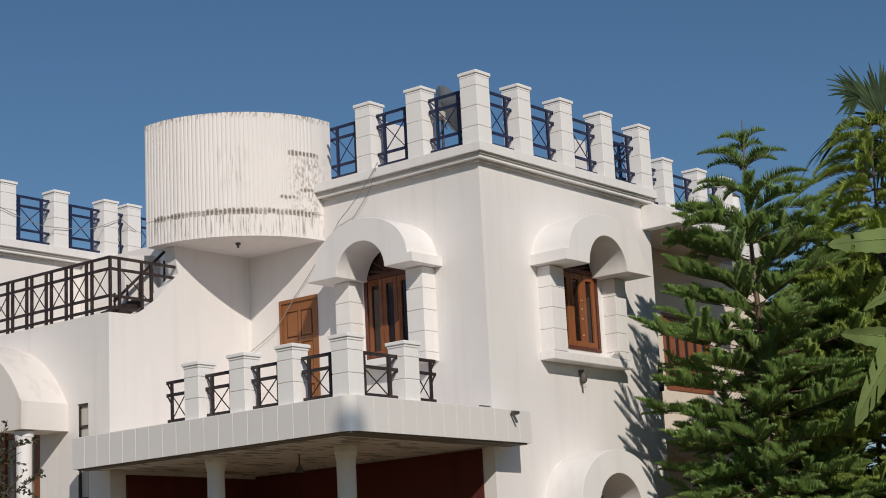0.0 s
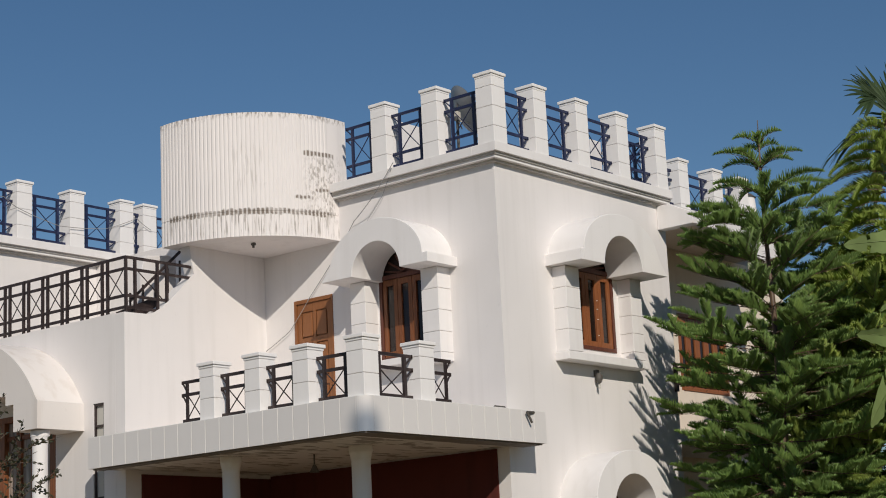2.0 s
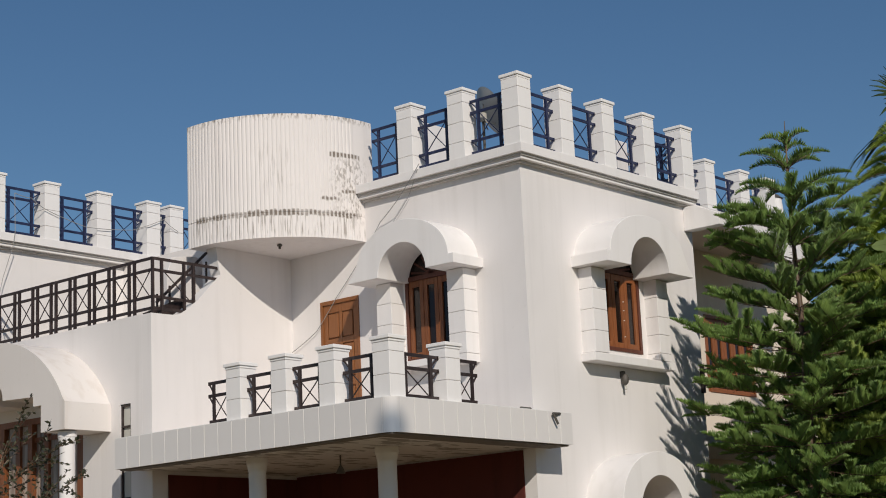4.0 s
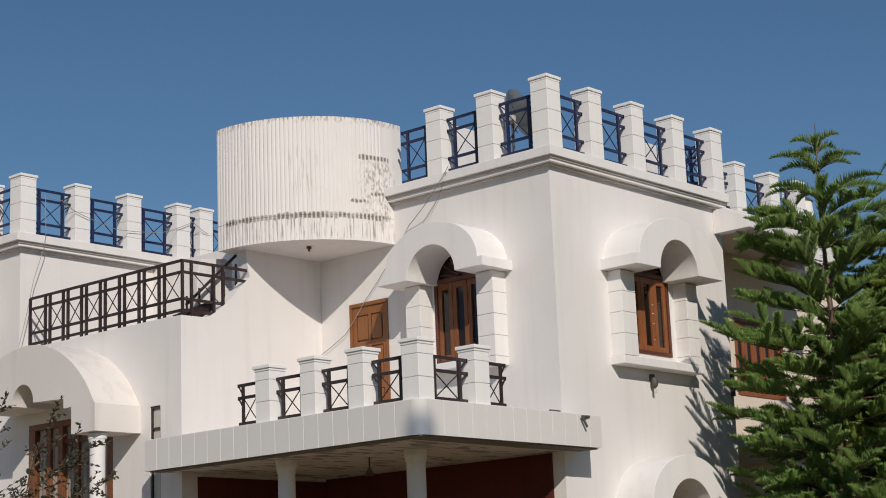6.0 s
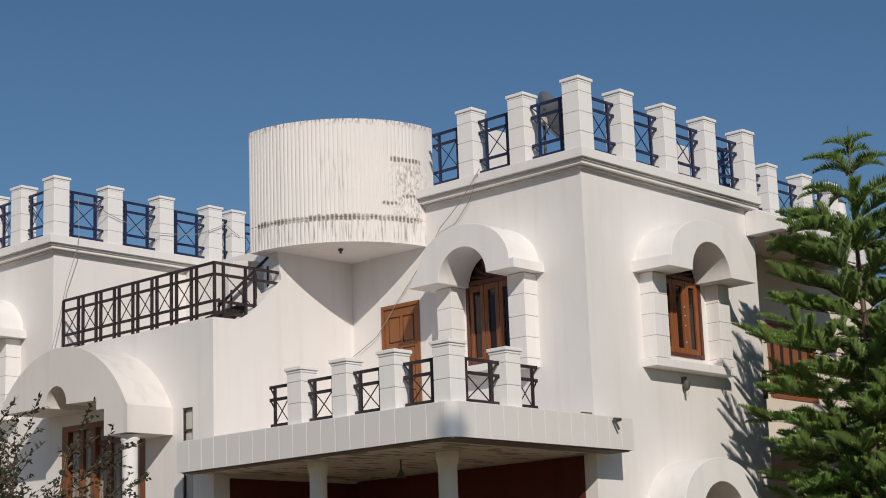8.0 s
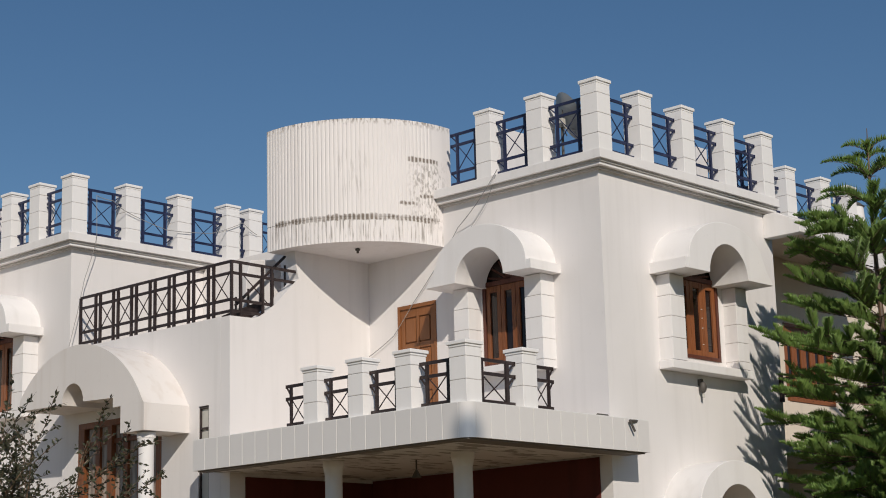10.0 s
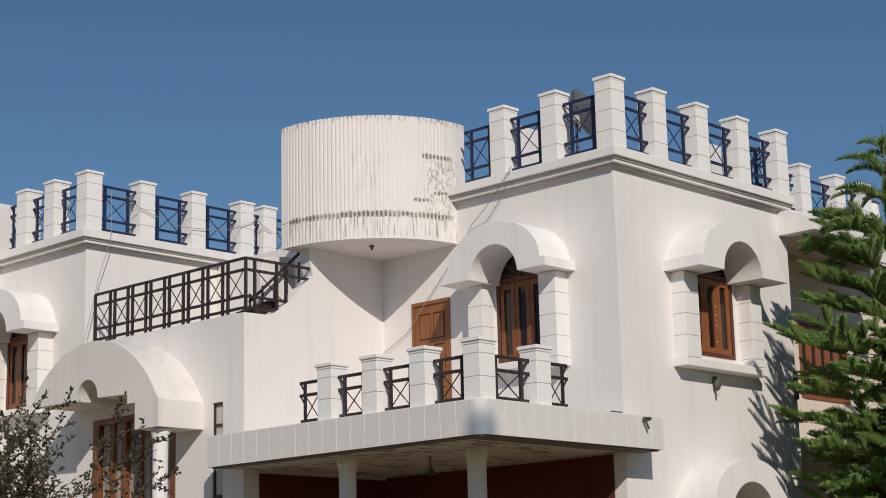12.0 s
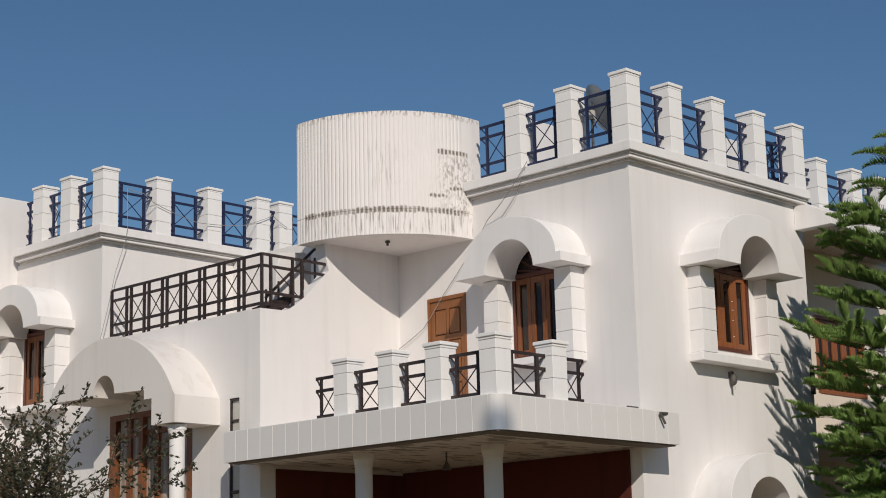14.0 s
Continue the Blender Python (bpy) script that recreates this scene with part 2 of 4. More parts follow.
def tube(name, points, r, mat):
    cu = bpy.data.curves.new(name, "CURVE")
    cu.dimensions, cu.bevel_depth, cu.bevel_resolution = "3D", r, 1
    sp = cu.splines.new("POLY")
    sp.points.add(len(points) - 1)
    for p, co in zip(sp.points, points):
        p.co = (*co, 1)
    cu.materials.append(mat)
    return new(name, cu)


def wall(name, u0, u1, z0, z1, f, thick=0.25, holes=(), mat=None, label=""):
    """A wall behind its face, with square holes (u0, u1, z0, z1) right through it."""
    us = sorted({u0, u1, *[h[0] for h in holes], *[h[1] for h in holes]})
    zs = sorted({z0, z1, *[h[2] for h in holes], *[h[3] for h in holes]})
    bm = bmesh.new()
    solid = lambda i, j: 0 <= i < len(us) - 1 and 0 <= j < len(zs) - 1 and not any(
        h[0] <= us[i] < h[1] and h[2] <= zs[j] < h[3] for h in holes)
    vs = {(i, j, k): bm.verts.new(f(us[i], -thick * k, zs[j])) for i in range(len(us)) for j in range(len(zs)) for k in (0, 1)}
    for i in range(len(us) - 1):
        for j in range(len(zs) - 1):
            if not solid(i, j):
                continue
            for k in (0, 1):
                bm.faces.new([vs[i, j, k], vs[i + 1, j, k], vs[i + 1, j + 1, k], vs[i, j + 1, k]])
            for (di, dj), (p, q) in {(-1, 0): ((i, j), (i, j + 1)), (1, 0): ((i + 1, j), (i + 1, j + 1)),
                                     (0, -1): ((i, j), (i + 1, j)), (0, 1): ((i, j + 1), (i + 1, j + 1))}.items():
                if not solid(i + di, j + dj):
                    bm.faces.new([vs[*p, 0], vs[*q, 0], vs[*q, 1], vs[*p, 1]])
    ob = finish(name, bm, mat or WALL)
    return tagged(ob, label or "plain white painted masonry wall", "wall", kind="structure")


# ---- ground ----
bm = bmesh.new()
bmesh.ops.create_grid(bm, x_segments=8, y_segments=8, size=1500)
tagged(finish("ground", bm, EARTH), "dry dusty earth with thin grass round the house", "ground", kind="structure")

# ---- house shell ----
R0, L0 = right_face(), left_face()
WR, WL = right_face(-2.90, 9.3), left_face(-2.90, 9.3)
LWIN = (1.37, 2.40, 5.475, 7.22)
RWIN = (1.80, 2.95, 5.55, 7.25)
TOP = 8.20
wall("wall_tower_right", 0, 4.66, 0, TOP, R0, holes=[RWIN, (1.7, 2.9, 0.9, 3.3)])
wall("wall_tower_left", 0.25, 9.29, 0, TOP, L0, holes=[LWIN, (3.40, 4.26, 4.40, 6.72)])
wall("wall_tower_side", 0.25, 9.0, 0, TOP, lambda u, d, z: (4.66 + d, u, z))
wall("wall_wing_right", 0, 9.0, 0, TOP - 0.055, WR)
wall("wall_wing_left", 0.25, 6.0, 0, TOP - 0.055, WL, holes=[LWIN])
wall("wall_porch_left", 5.152, 9.3, 0, 6.36, left_face(-3.0, 0), holes=[(5.43, 5.68, 2.4, 5.02), (6.6, 8.85, 0.4, 5.05)])
wall("wall_back", -2.95, 14.9, 0, 8.12, lambda u, d, z: (u, 15.2 + d, z))
wall("wall_east", 2.26, 15.2, 0, 8.12, lambda u, d, z: (14.9 + d, u, z))
roof = finish("roof_slab", boxes(((6.01, 9.21, 7.9), (14.64, 14.9, 8.1)), ((0.25, 0.25, 7.9), (4.4, 9.2, 8.15)), ((-2.7, 9.55, 7.9), (6, 15, 8.15)), ((4.68, 0.56, 8.30), (9.4, 0.9, 8.45)), ((4.68, 0.9, 8.30), (10.4, 2.0, 8.45)), ((4.68, 2.0, 8.30), (12.28, 9.2, 8.45))), CONCRETE)
tagged(roof, "flat concrete roof slab behind the parapets", "roof", kind="structure")
tagged(finish("terrace_floor", boxes(((-2.75, 5.2, 6.05), (-0.02, 9.28, 6.25))), CONCRETE), "bare concrete terrace floor beside the stair", "floor", kind="structure")


# ---- front wall beside the terrace, with its swept top ----
sweep = [(-3.0, 4.0), (0.1, 4.0), (0.1, 7.6), (-1.66, 7.6), (-1.64, 7.42), (-1.61, 7.25), (-1.57, 7.11), (-1.68, 7.00), (-1.82, 6.88), (-1.96, 6.74),
         (-2.10, 6.61), (-2.24, 6.50), (-2.38, 6.41), (-2.54, 6.36), (-3.0, 6.35)]
tagged(finish("wall_front", prism(bmesh.new(), sweep, -0.22, 0, right_face(0, 4.93)), WALL),
       "white wall whose top sweeps up to the water tank", "wall", kind="structure")
wall("wall_garage_back", -3.0, 0.1, 0, 3.998, right_face(0, 4.93), 0.22)
tagged(finish("wall_garage_paint", boxes(((-2.70, 4.90, 0.1), (-0.004, 4.926, 3.89)), ((-0.026, 0.22, 0.1), (-0.004, 4.89, 3.93))), RED),
       "dark maroon painted walls inside the car porch", "wall", kind="structure")


# ---- roof cornice and parapet ----
def cornice(name, f, u0, u1, dz=0.0):
    """A stepped moulding under the parapet."""
    e = empty(name)
    # Cove and bed are coloured greyer to stand in for shade.
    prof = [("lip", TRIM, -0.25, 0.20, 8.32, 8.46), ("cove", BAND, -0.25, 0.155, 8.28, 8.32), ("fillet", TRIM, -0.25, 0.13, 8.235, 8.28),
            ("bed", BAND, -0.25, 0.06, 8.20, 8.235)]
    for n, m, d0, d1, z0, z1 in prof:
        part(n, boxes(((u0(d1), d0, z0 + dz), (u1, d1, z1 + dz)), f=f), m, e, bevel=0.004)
    return tagged(e, "stepped white cornice with grey shadowed moulding under the parapet", "cornice", kind="structure")


cornice("trim_cornice_right", R0, lambda d: -d, 4.66)
cornice("trim_cornice_left", L0, lambda d: 0.25, 3.2)
cornice("trim_cornice_wing_right", WR, lambda d: -d, 5.2, -0.055)
cornice("trim_cornice_wing_left", WL, lambda d: 0.25, 2.55, -0.055)


def shared(name, bm, mat, bevel=0.004):
    if bevel:
        bmesh.ops.bevel(bm, geom=bm.edges[:], offset=bevel, segments=1, affect="EDGES")
    bmesh.ops.recalc_face_normals(bm, faces=bm.faces)
    me = bpy.data.meshes.new(name)
    bm.to_mesh(me)
    bm.free()
    me.materials.append(mat)
    return me


def piece(name, me, parent, at=(0, 0, 0), rz=0.0):
    ob = new(name, me)
    ob.parent = parent
    ob.location = at
    ob.rotation_euler = (0, 0, rz)
    return ob


def pillar(name, w, courses, cap_over, label, group):
    """A square pier of rendered courses with recessed joints and a two-step cap, base at the origin."""
    e = empty(name)
    z = 0.0
    for i, h in enumerate(courses):
        me = shared("course", boxes(((-w / 2, -w / 2, z + (0.006 if i else 0)), (w / 2, w / 2, z + h))), PIER)
        piece("course", me, e)
        z += h
    core = boxes(((-w / 2 + 0.012, -w / 2 + 0.012, 0.01), (w / 2 - 0.012, w / 2 - 0.012, z - 0.01)))
    # The core's grey paints shade into the joints.
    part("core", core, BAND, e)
    a = w / 2 + cap_over
    cap = boxes(((-a + 0.018, -a + 0.018, z), (a - 0.018, a - 0.018, z + 0.035)), ((-a, -a, z + 0.0352), (a, a, z + 0.085)))
    part("cap", cap, PIER, e, bevel=0.008)
    return tagged(e, label, "pillar", group)


roof_pillar = pillar("parapet_pillar", 0.318, [0.25, 0.312, 0.312, 0.151], 0.022, "square white parapet pillar with grooved courses and stepped cap", "parapet pillars")
SPOTS = []
for f, us in ((R0, (-0.02, 1.02, 2.14, 3.28, 4.42)), (L0, (1.06, 2.12)), (WR, (0.03, 1.17, 2.32, 3.47, 4.03)), (WL, (0.90, 1.79))):
    SPOTS += [f(u, 0.02, 8.405 if f in (WR, WL) else 8.46) for u in us]
SPOTS += [(6.65, 0.92, 8.46), (7.85, 0.92, 8.46), (8.80, 0.92, 8.46)]
roof_pillar.matrix_basis = pose(*SPOTS[0])
for s in SPOTS[1:]:
    ob = copy_thing(roof_pillar, pose(*s))
    ob.scale = (1, 1, 0.945 if s[1] > 5 else 1)


def railing(name, span, zs, post_at, mat, label, group, cross=(1, 2)):
    """A flat iron panel along +x with two uprights, rails, a cross and scrolled fixing brackets."""
    e = empty(name)
    t, w = 0.024, 0.044
    for z in zs:
        part("rail", boxes(((-span / 2 + 0.008, -t / 2, z - w / 2), (span / 2 - 0.008, t / 2, z + w / 2))), mat, e)
    for s in (-1, 1):
        x = s * (span / 2 - post_at)
        post = part("upright", boxes(((x - w / 2, -t / 2 - 0.006, min(zs)), (x + w / 2, t / 2 + 0.006, max(zs)))), mat, e)
        for z in zs[:-1] if len(zs) == 3 else zs:
            bm = bmesh.new()
            drop = 0.13 if z > 0.1 else 0.06
            flat(bm, (s * (span / 2 - 0.006), 0, z - 0.012), (s * (span / 2 - post_at + 0.01), 0, z - drop), 0.014, 0.024, (0, 1, 0))
            box(bm, (min(s * span / 2, s * (span / 2 - 0.008)), -0.022, z - 0.03), (max(s * span / 2, s * (span / 2 - 0.008)), 0.022, z + 0.022))
            part("bracket", bm, mat, post)
    zl, zh = zs[cross[1]], zs[cross[0]]
    x = span / 2 - post_at
    bm = bmesh.new()
    flat(bm, (-x, 0, zl), (x, 0, zh), 0.012, 0.012, (0, 1, 0))
    flat(bm, (-x, 0.012, zh), (x, 0.012, zl), 0.012, 0.012, (0, 1, 0))
    part("cross", bm, mat, e)
    return tagged(e, label, "railing", group)


roof_rail = railing("parapet_railing", 0.72, (0.89, 0.71, 0.26, 0.07), 0.145, BLUE,
                    "dark navy iron railing panel between white parapet pillars", "parapet railings")
RSPOTS = []
for f, us, rz, span in ((R0, (0.50, 1.58, 2.71, 3.85), 0, (0.71, 0.79, 0.81, 0.81)), (L0, (0.52, 1.59, 2.62), 90, (0.71, 0.73, 0.66)),
                        (WR, (0.60, 1.745, 2.895, 3.75, 4.48), 0, (0.82, 0.83, 0.83, 0.24, 0.58)), (WL, (0.455, 1.345, 2.16), 90, (0.68, 0.58, 0.42))):
    RSPOTS += [(f(u, 0.02, 8.405 if f in (WR, WL) else 8.46), rz, s) for u, s in zip(us, span)]
RSPOTS += [((5.6, 0.92, 8.46), 0, 1.7), ((7.25, 0.92, 8.46), 0, 0.87), ((8.325, 0.92, 8.46), 0, 0.62), ((4.44, 0.62, 8.46), 90, 0.85)]
roof_rail.matrix_basis = pose(*RSPOTS[0][0], 0, 0, RSPOTS[0][1])
for at, rz, s in RSPOTS[1:]:
    ob = copy_thing(roof_rail, pose(*at, 0, 0, rz))
    ob.scale = (s / 0.72, 1, 0.96 if at[1] > 5 else 1)


# ---- arched window hoods ----
def arc(cx, cz, rx, rz, a0, a1, n):
    return [(cx + rx * math.cos(radians(a0 + (a1 - a0) * i / n)), cz + rz * math.sin(radians(a0 + (a1 - a0) * i / n))) for i in range(n + 1)]


def hood(name, f, u0, u1, uc, r, q, z0=6.74, zs=6.88, ztop=7.57):
    """A projecting arched canopy: barrel top, arched cut below, a boxed foot near the corner and a flared one away from it."""
    e = empty(name)
    part("foot", boxes(((u0, -0.02, z0), (u0 + 0.0895, q, zs)), f=f), TRIM, e)
    pts = [(u0 + 0.09, z0)]
    rad = uc - u0 - 0.09
    pts += arc(uc, zs, rad, ztop - zs, 180, 32, 22)
    end = pts[-1]
    pts += [(end[0] + (u1 - end[0]) * 0.52, end[1] + (z0 - end[1]) * 0.62), (u1, z0 + 0.02), (u1, z0)]
    pts += arc(uc, z0, r, r * 0.97, 0, 180, 18)
    part("arch", prism(bmesh.new(), pts, -0.02, q, f), TRIM, e, bevel=0.006, smooth=True)
    return tagged(e, "white rendered arched canopy over a window with flat feet", "canopy", "window canopies")


def pilaster(f, u0, u1, z0, z1, depth, steps, label="white rendered pilaster of grooved blocks beside a window"):
    e = empty("window_pilaster", f((u0 + u1) / 2, depth / 2, z0))
    o = e.location
    g = lambda u, d, z: Vector(f(u, d, z)) - o
    edges = [z0, *steps, z1]
    for a, b in zip(edges, edges[1:]):
        piece("block", shared("block", boxes(((u0, -0.01, a + 0.003), (u1, depth, b - 0.003)), f=g), TRIM), e)
    # Greyer core paints shade between the blocks.
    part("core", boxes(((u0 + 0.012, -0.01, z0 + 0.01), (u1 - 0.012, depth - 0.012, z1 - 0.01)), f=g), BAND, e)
    return tagged(e, label, "pilaster", "window pilasters")


def window(name, f, u0, u1, z0, z1, leaves, label, s=0.062, fan=True, mat=None):
    """A wooden window: frame, tall leaves with dark panes, an arched fanlight with a sunburst."""
    e = empty(name)
    w = 0.06
    zt = z1 - 0.46 if fan else z1 - 0.07
    mat = mat or WOOD
    part("frame", boxes(((u0, -0.09, z0), (u0 + w, 0.0, z1)), ((u1 - w, -0.09, z0), (u1, 0.0, z1)), ((u0 + w, -0.09, z0), (u1 - w, 0.02, z0 + w)),
                        ((u0 + w, -0.09, zt), (u1 - w, 0.0, zt + 0.07)), ((u0 + w, -0.09, z1 - 0.05), (u1 - w, -0.01, z1)), f=f), DARKWOOD if fan else mat, e, bevel=0.004)
    lw = (u1 - u0 - 2 * w) / leaves
    for i in range(leaves):
        a, b = u0 + w + i * lw + 0.004, u0 + w + (i + 1) * lw - 0.004
        sash = part("casement", boxes(((a, -0.075, z0 + w + 0.004), (a + s, -0.02, zt - 0.004)), ((b - s, -0.075, z0 + w + 0.004), (b, -0.02, zt - 0.004)),
                                      ((a + s, -0.075, z0 + w + 0.004), (b - s, -0.02, z0 + w + 0.09)), ((a + s, -0.075, zt - 0.1), (b - s, -0.02, zt - 0.004)), f=f), mat, e, bevel=0.004)
        part("pane", boxes(((a + s, -0.055, z0 + w + 0.09), (b - s, -0.048, zt - 0.1)), f=f), GLASS, sash)
    if fan:
        part("fanlight", boxes(((u0 + w, -0.062, zt + 0.07), (u1 - w, -0.055, z1 - 0.05)), f=f), GLASS, e)
        bm = bmesh.new()
        uc = (u0 + u1) / 2
        for k in range(7):
            an = radians(12 + 26 * k)
            flat(bm, f(uc, -0.045, zt + 0.07), f(uc + 0.42 * math.cos(an), -0.045, zt + 0.07 + 0.34 * math.sin(an)), 0.03, 0.02, Vector(f(0, 1, 0)) - Vector(f(0, 0, 0)))
        part("sunburst", bm, DARKWOOD, e)
    return tagged(e, label, "window", kind="structure")


def left_window_set(f, n):
    hood("window_hood", f, 0.80, 2.96, 1.84, 0.49, 0.70)
    pilaster(f, 0.95, 1.28, 5.31, 6.735, 0.30, [5.44, 5.755, 6.08, 6.41])
    pilaster(f, 2.43, 2.74, 5.31, 6.735, 0.30, [5.44, 5.755, 6.08, 6.41])
    tagged(finish("window_sill", boxes(((1.285, 0.0, 5.36), (2.425, 0.24, 5.47)), f=f), TRIM, 0.008), "white window sill between grooved pilasters", "window sill")
    window("window_%d" % n, f, *LWIN, 3, "varnished brown wooden window with three tall panes and an arched fanlight", s=0.075)


left_window_set(L0, 1)
left_window_set(WL, 2)
hood("window_hood", R0, 1.15, 3.52, 2.30, 0.52, 0.68, 6.755, 6.92, 7.60)
pilaster(R0, 1.31, 1.67, 5.435, 6.75, 0.25, [5.77, 6.10, 6.42])
pilaster(R0, 3.07, 3.38, 5.435, 6.75, 0.25, [5.56, 5.86, 6.15, 6.46])
window("window_3", R0, *RWIN, 3, "varnished orange-brown wooden window with tall narrow panes", s=0.085, mat=ORANGEWOOD)
# Four small white dots in a row up one stile.
for z in (5.80, 6.06, 6.22, 6.36):
    tagged(finish("window_peg", bar(bmesh.new(), R0(2.49, -0.022, z), R0(2.49, 0.0, z), 0.007, 8), TRIM), "small white peg on the window stile", "peg", "window pegs")
tagged(finish("window_sill", boxes(((1.27, 0, 5.30), (3.46, 0.26, 5.43)), f=R0), TRIM, 0.01), "white projecting window sill with dirt stains", "window sill")
hood("window_hood", R0, 1.07, 3.36, 2.20, 0.58, 0.68, 3.00, 3.12, 3.92)
window("window_4", R0, 1.7, 2.9, 0.9, 3.3, 3, "wooden ground floor window under an arched canopy")


# ---- car porch canopy ----
SX, SY, SZ0, SZ1 = -3.60, -0.50, 3.95, 4.40
CR = 0.16


def bend(inset, n=8):
    """The canopy's rounded outer corner, from the long edge to the short one."""
    c = (SX + CR, SY + CR)
    return [(c[0] - (CR - inset) * math.cos(math.pi / 2 * i / n), c[1] - (CR - inset) * math.sin(math.pi / 2 * i / n)) for i in range(n + 1)]


level = lambda u, d, z: (u, z, d)
plan = bend(0.012) + [(0.25, SY + 0.012), (0.25, -0.003), (-0.003, -0.003), (-0.003, 4.925), (-3.003, 4.925), (-3.003, 5.07), (SX + 0.012, 5.07)]
tagged(finish("canopy_slab", prism(bmesh.new(), plan, SZ0, SZ1 - 0.002, level), SOFFIT),
       "concrete car porch roof slab with a stained soffit", "canopy", kind="structure")
# Much darker strip along the underside of the roof's outer edges.
DARKSTRIP = stucco("mouldy_concrete", (0.22, 0.195, 0.175), (0.09, 0.08, 0.07), 0.6)
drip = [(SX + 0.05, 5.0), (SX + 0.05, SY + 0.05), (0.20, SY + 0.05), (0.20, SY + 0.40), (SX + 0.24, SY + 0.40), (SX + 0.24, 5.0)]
tagged(finish("trim_canopy_edge", prism(bmesh.new(), drip, SZ0 - 0.022, SZ0 - 0.001, level), DARKSTRIP),
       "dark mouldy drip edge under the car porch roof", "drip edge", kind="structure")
facing = tagged(empty("canopy_facing"), "pale grey tiles with light joints facing the canopy edge", "tile facing", kind="structure")
edge = [(SX + 0.003, 5.068)] + bend(0.003) + [(0.252, SY + 0.003)]
back = [(0.252, SY + 0.010)] + bend(0.010)[::-1] + [(SX + 0.010, 5.068)]
part("grout", prism(bmesh.new(), edge + back, SZ0 + 0.001, SZ1 + 0.002, level), GROUT, facing)
cope = bend(0.011) + [(0.25, SY + 0.011), (0.25, SY + 0.3), (SX + 0.3, SY + 0.3), (SX + 0.3, 5.06), (SX + 0.011, 5.06)]
part("coping", prism(bmesh.new(), cope, SZ1 + 0.0025, SZ1 + 0.012, level), GROUT, facing)
part("corner_tile", prism(bmesh.new(), bend(-0.004, 10) + bend(0.0025, 10)[::-1], SZ0 - 0.004, SZ1 + 0.004, level), TILE, facing)
tw = (5.56 - CR) / 19
tile_a = shared("tile", boxes(((-0.004, 0.006, SZ0 - 0.004), (0.0025, tw - 0.006, SZ1 + 0.004))), TILE, 0.002)
for i in range(19):
    piece("tile", tile_a, facing, (SX, SY + CR + i * tw, 0))
tw = (3.85 - CR) / 13
tile_b = shared("tile", boxes(((0.006, -0.004, SZ0 - 0.004), (tw - 0.006, 0.0025, SZ1 + 0.004))), TILE, 0.002)
for i in range(13):
    piece("tile", tile_b, facing, (SX + CR + i * tw, SY, 0))


def column(name, at, r, top, label, cap=0.2):
    e = empty(name, at)
    bm = bmesh.new()
    bar(bm, (0, 0, 0), (0, 0, top - cap), r, 28)
    part("shaft", bm, TRIM, e, smooth=True)
    bm = bmesh.new()
    bar(bm, (0, 0, top - cap), (0, 0, top - cap * 0.45), r * 1.02, 28, r * 1.2)
    head = part("capital", bm, TRIM, e, smooth=True)
    part("abacus", bar(bmesh.new(), (0, 0, top - cap * 0.449), (0, 0, top - 0.002), r * 1.24, 28), TRIM, head, smooth=True)
    return tagged(e, label, "column", "porch columns")


column("porch_column", (-2.15, 0.94, 0), 0.134, SZ0, "round white painted porch column with a flared capital")
column("porch_column", (-2.80, 2.86, 0), 0.125, SZ0, "round white painted porch column with a flared capital")
column("porch_column", (-3.66, 6.12, 0), 0.118, 4.62, "round white column carrying the arched entrance canopy")

# ---- balcony pillars and rails ----
bal = pillar("balcony_pillar", 0.295, [0.29, 0.30, 0.13], 0.028, "short square white balcony pillar with grooves and stepped cap", "balcony pillars")
BX, BY = SX + 0.2, SY + 0.2
ys = (-0.30, 0.69, 1.61, 2.52)
bal.matrix_basis = pose(BX, BY, SZ1 + 0.012)
for y in ys[1:]:
    copy_thing(bal, pose(BX, y, SZ1 + 0.012))
copy_thing(bal, pose(BX + 1.12, BY, SZ1 + 0.012))
brail = railing("balcony_railing", 0.63, (0.60, 0.42, 0.05), 0.12, IRON, "brown-black iron railing panel on the balcony edge", "balcony railings")
brail.matrix_basis = pose(BX, 0.195, SZ1 + 0.012, 0, 0, 90)
for (x, y), rz, s in (((BX, 1.15), 90, 0.62), ((BX, 2.065), 90, 0.61), ((BX, 2.93), 90, 0.5), ((BX + 0.56, BY), 0, 0.82), ((BX + 1.52, BY), 0, 0.5)):
    ob = copy_thing(brail, pose(x, y, SZ1 + 0.012, 0, 0, rz))
    ob.scale = (s / 0.63, 1, 1)

# ---- balcony door ----
door = tagged(empty("door_1"), "brown panelled wooden balcony door standing shut", "door", kind="structure")
part("door_frame", boxes(((3.40, -0.10, 4.42), (3.45, 0.012, 6.72)), ((4.21, -0.10, 4.42), (4.26, 0.012, 6.72)), ((3.45, -0.10, 6.66), (4.21, 0.012, 6.72)), f=L0), DOORWOOD, door)
leafp = part("door_leaf", boxes(((3.452, -0.06, 4.42), (4.208, -0.040, 6.658)), f=L0), DOORWOOD, door)
for a, b in ((3.453, 3.54), (3.80, 3.86), (4.12, 4.207)):
    part("stile", boxes(((a, -0.039, 4.421), (b, -0.012, 6.657)), f=L0), DOORWOOD, leafp, bevel=0.003)
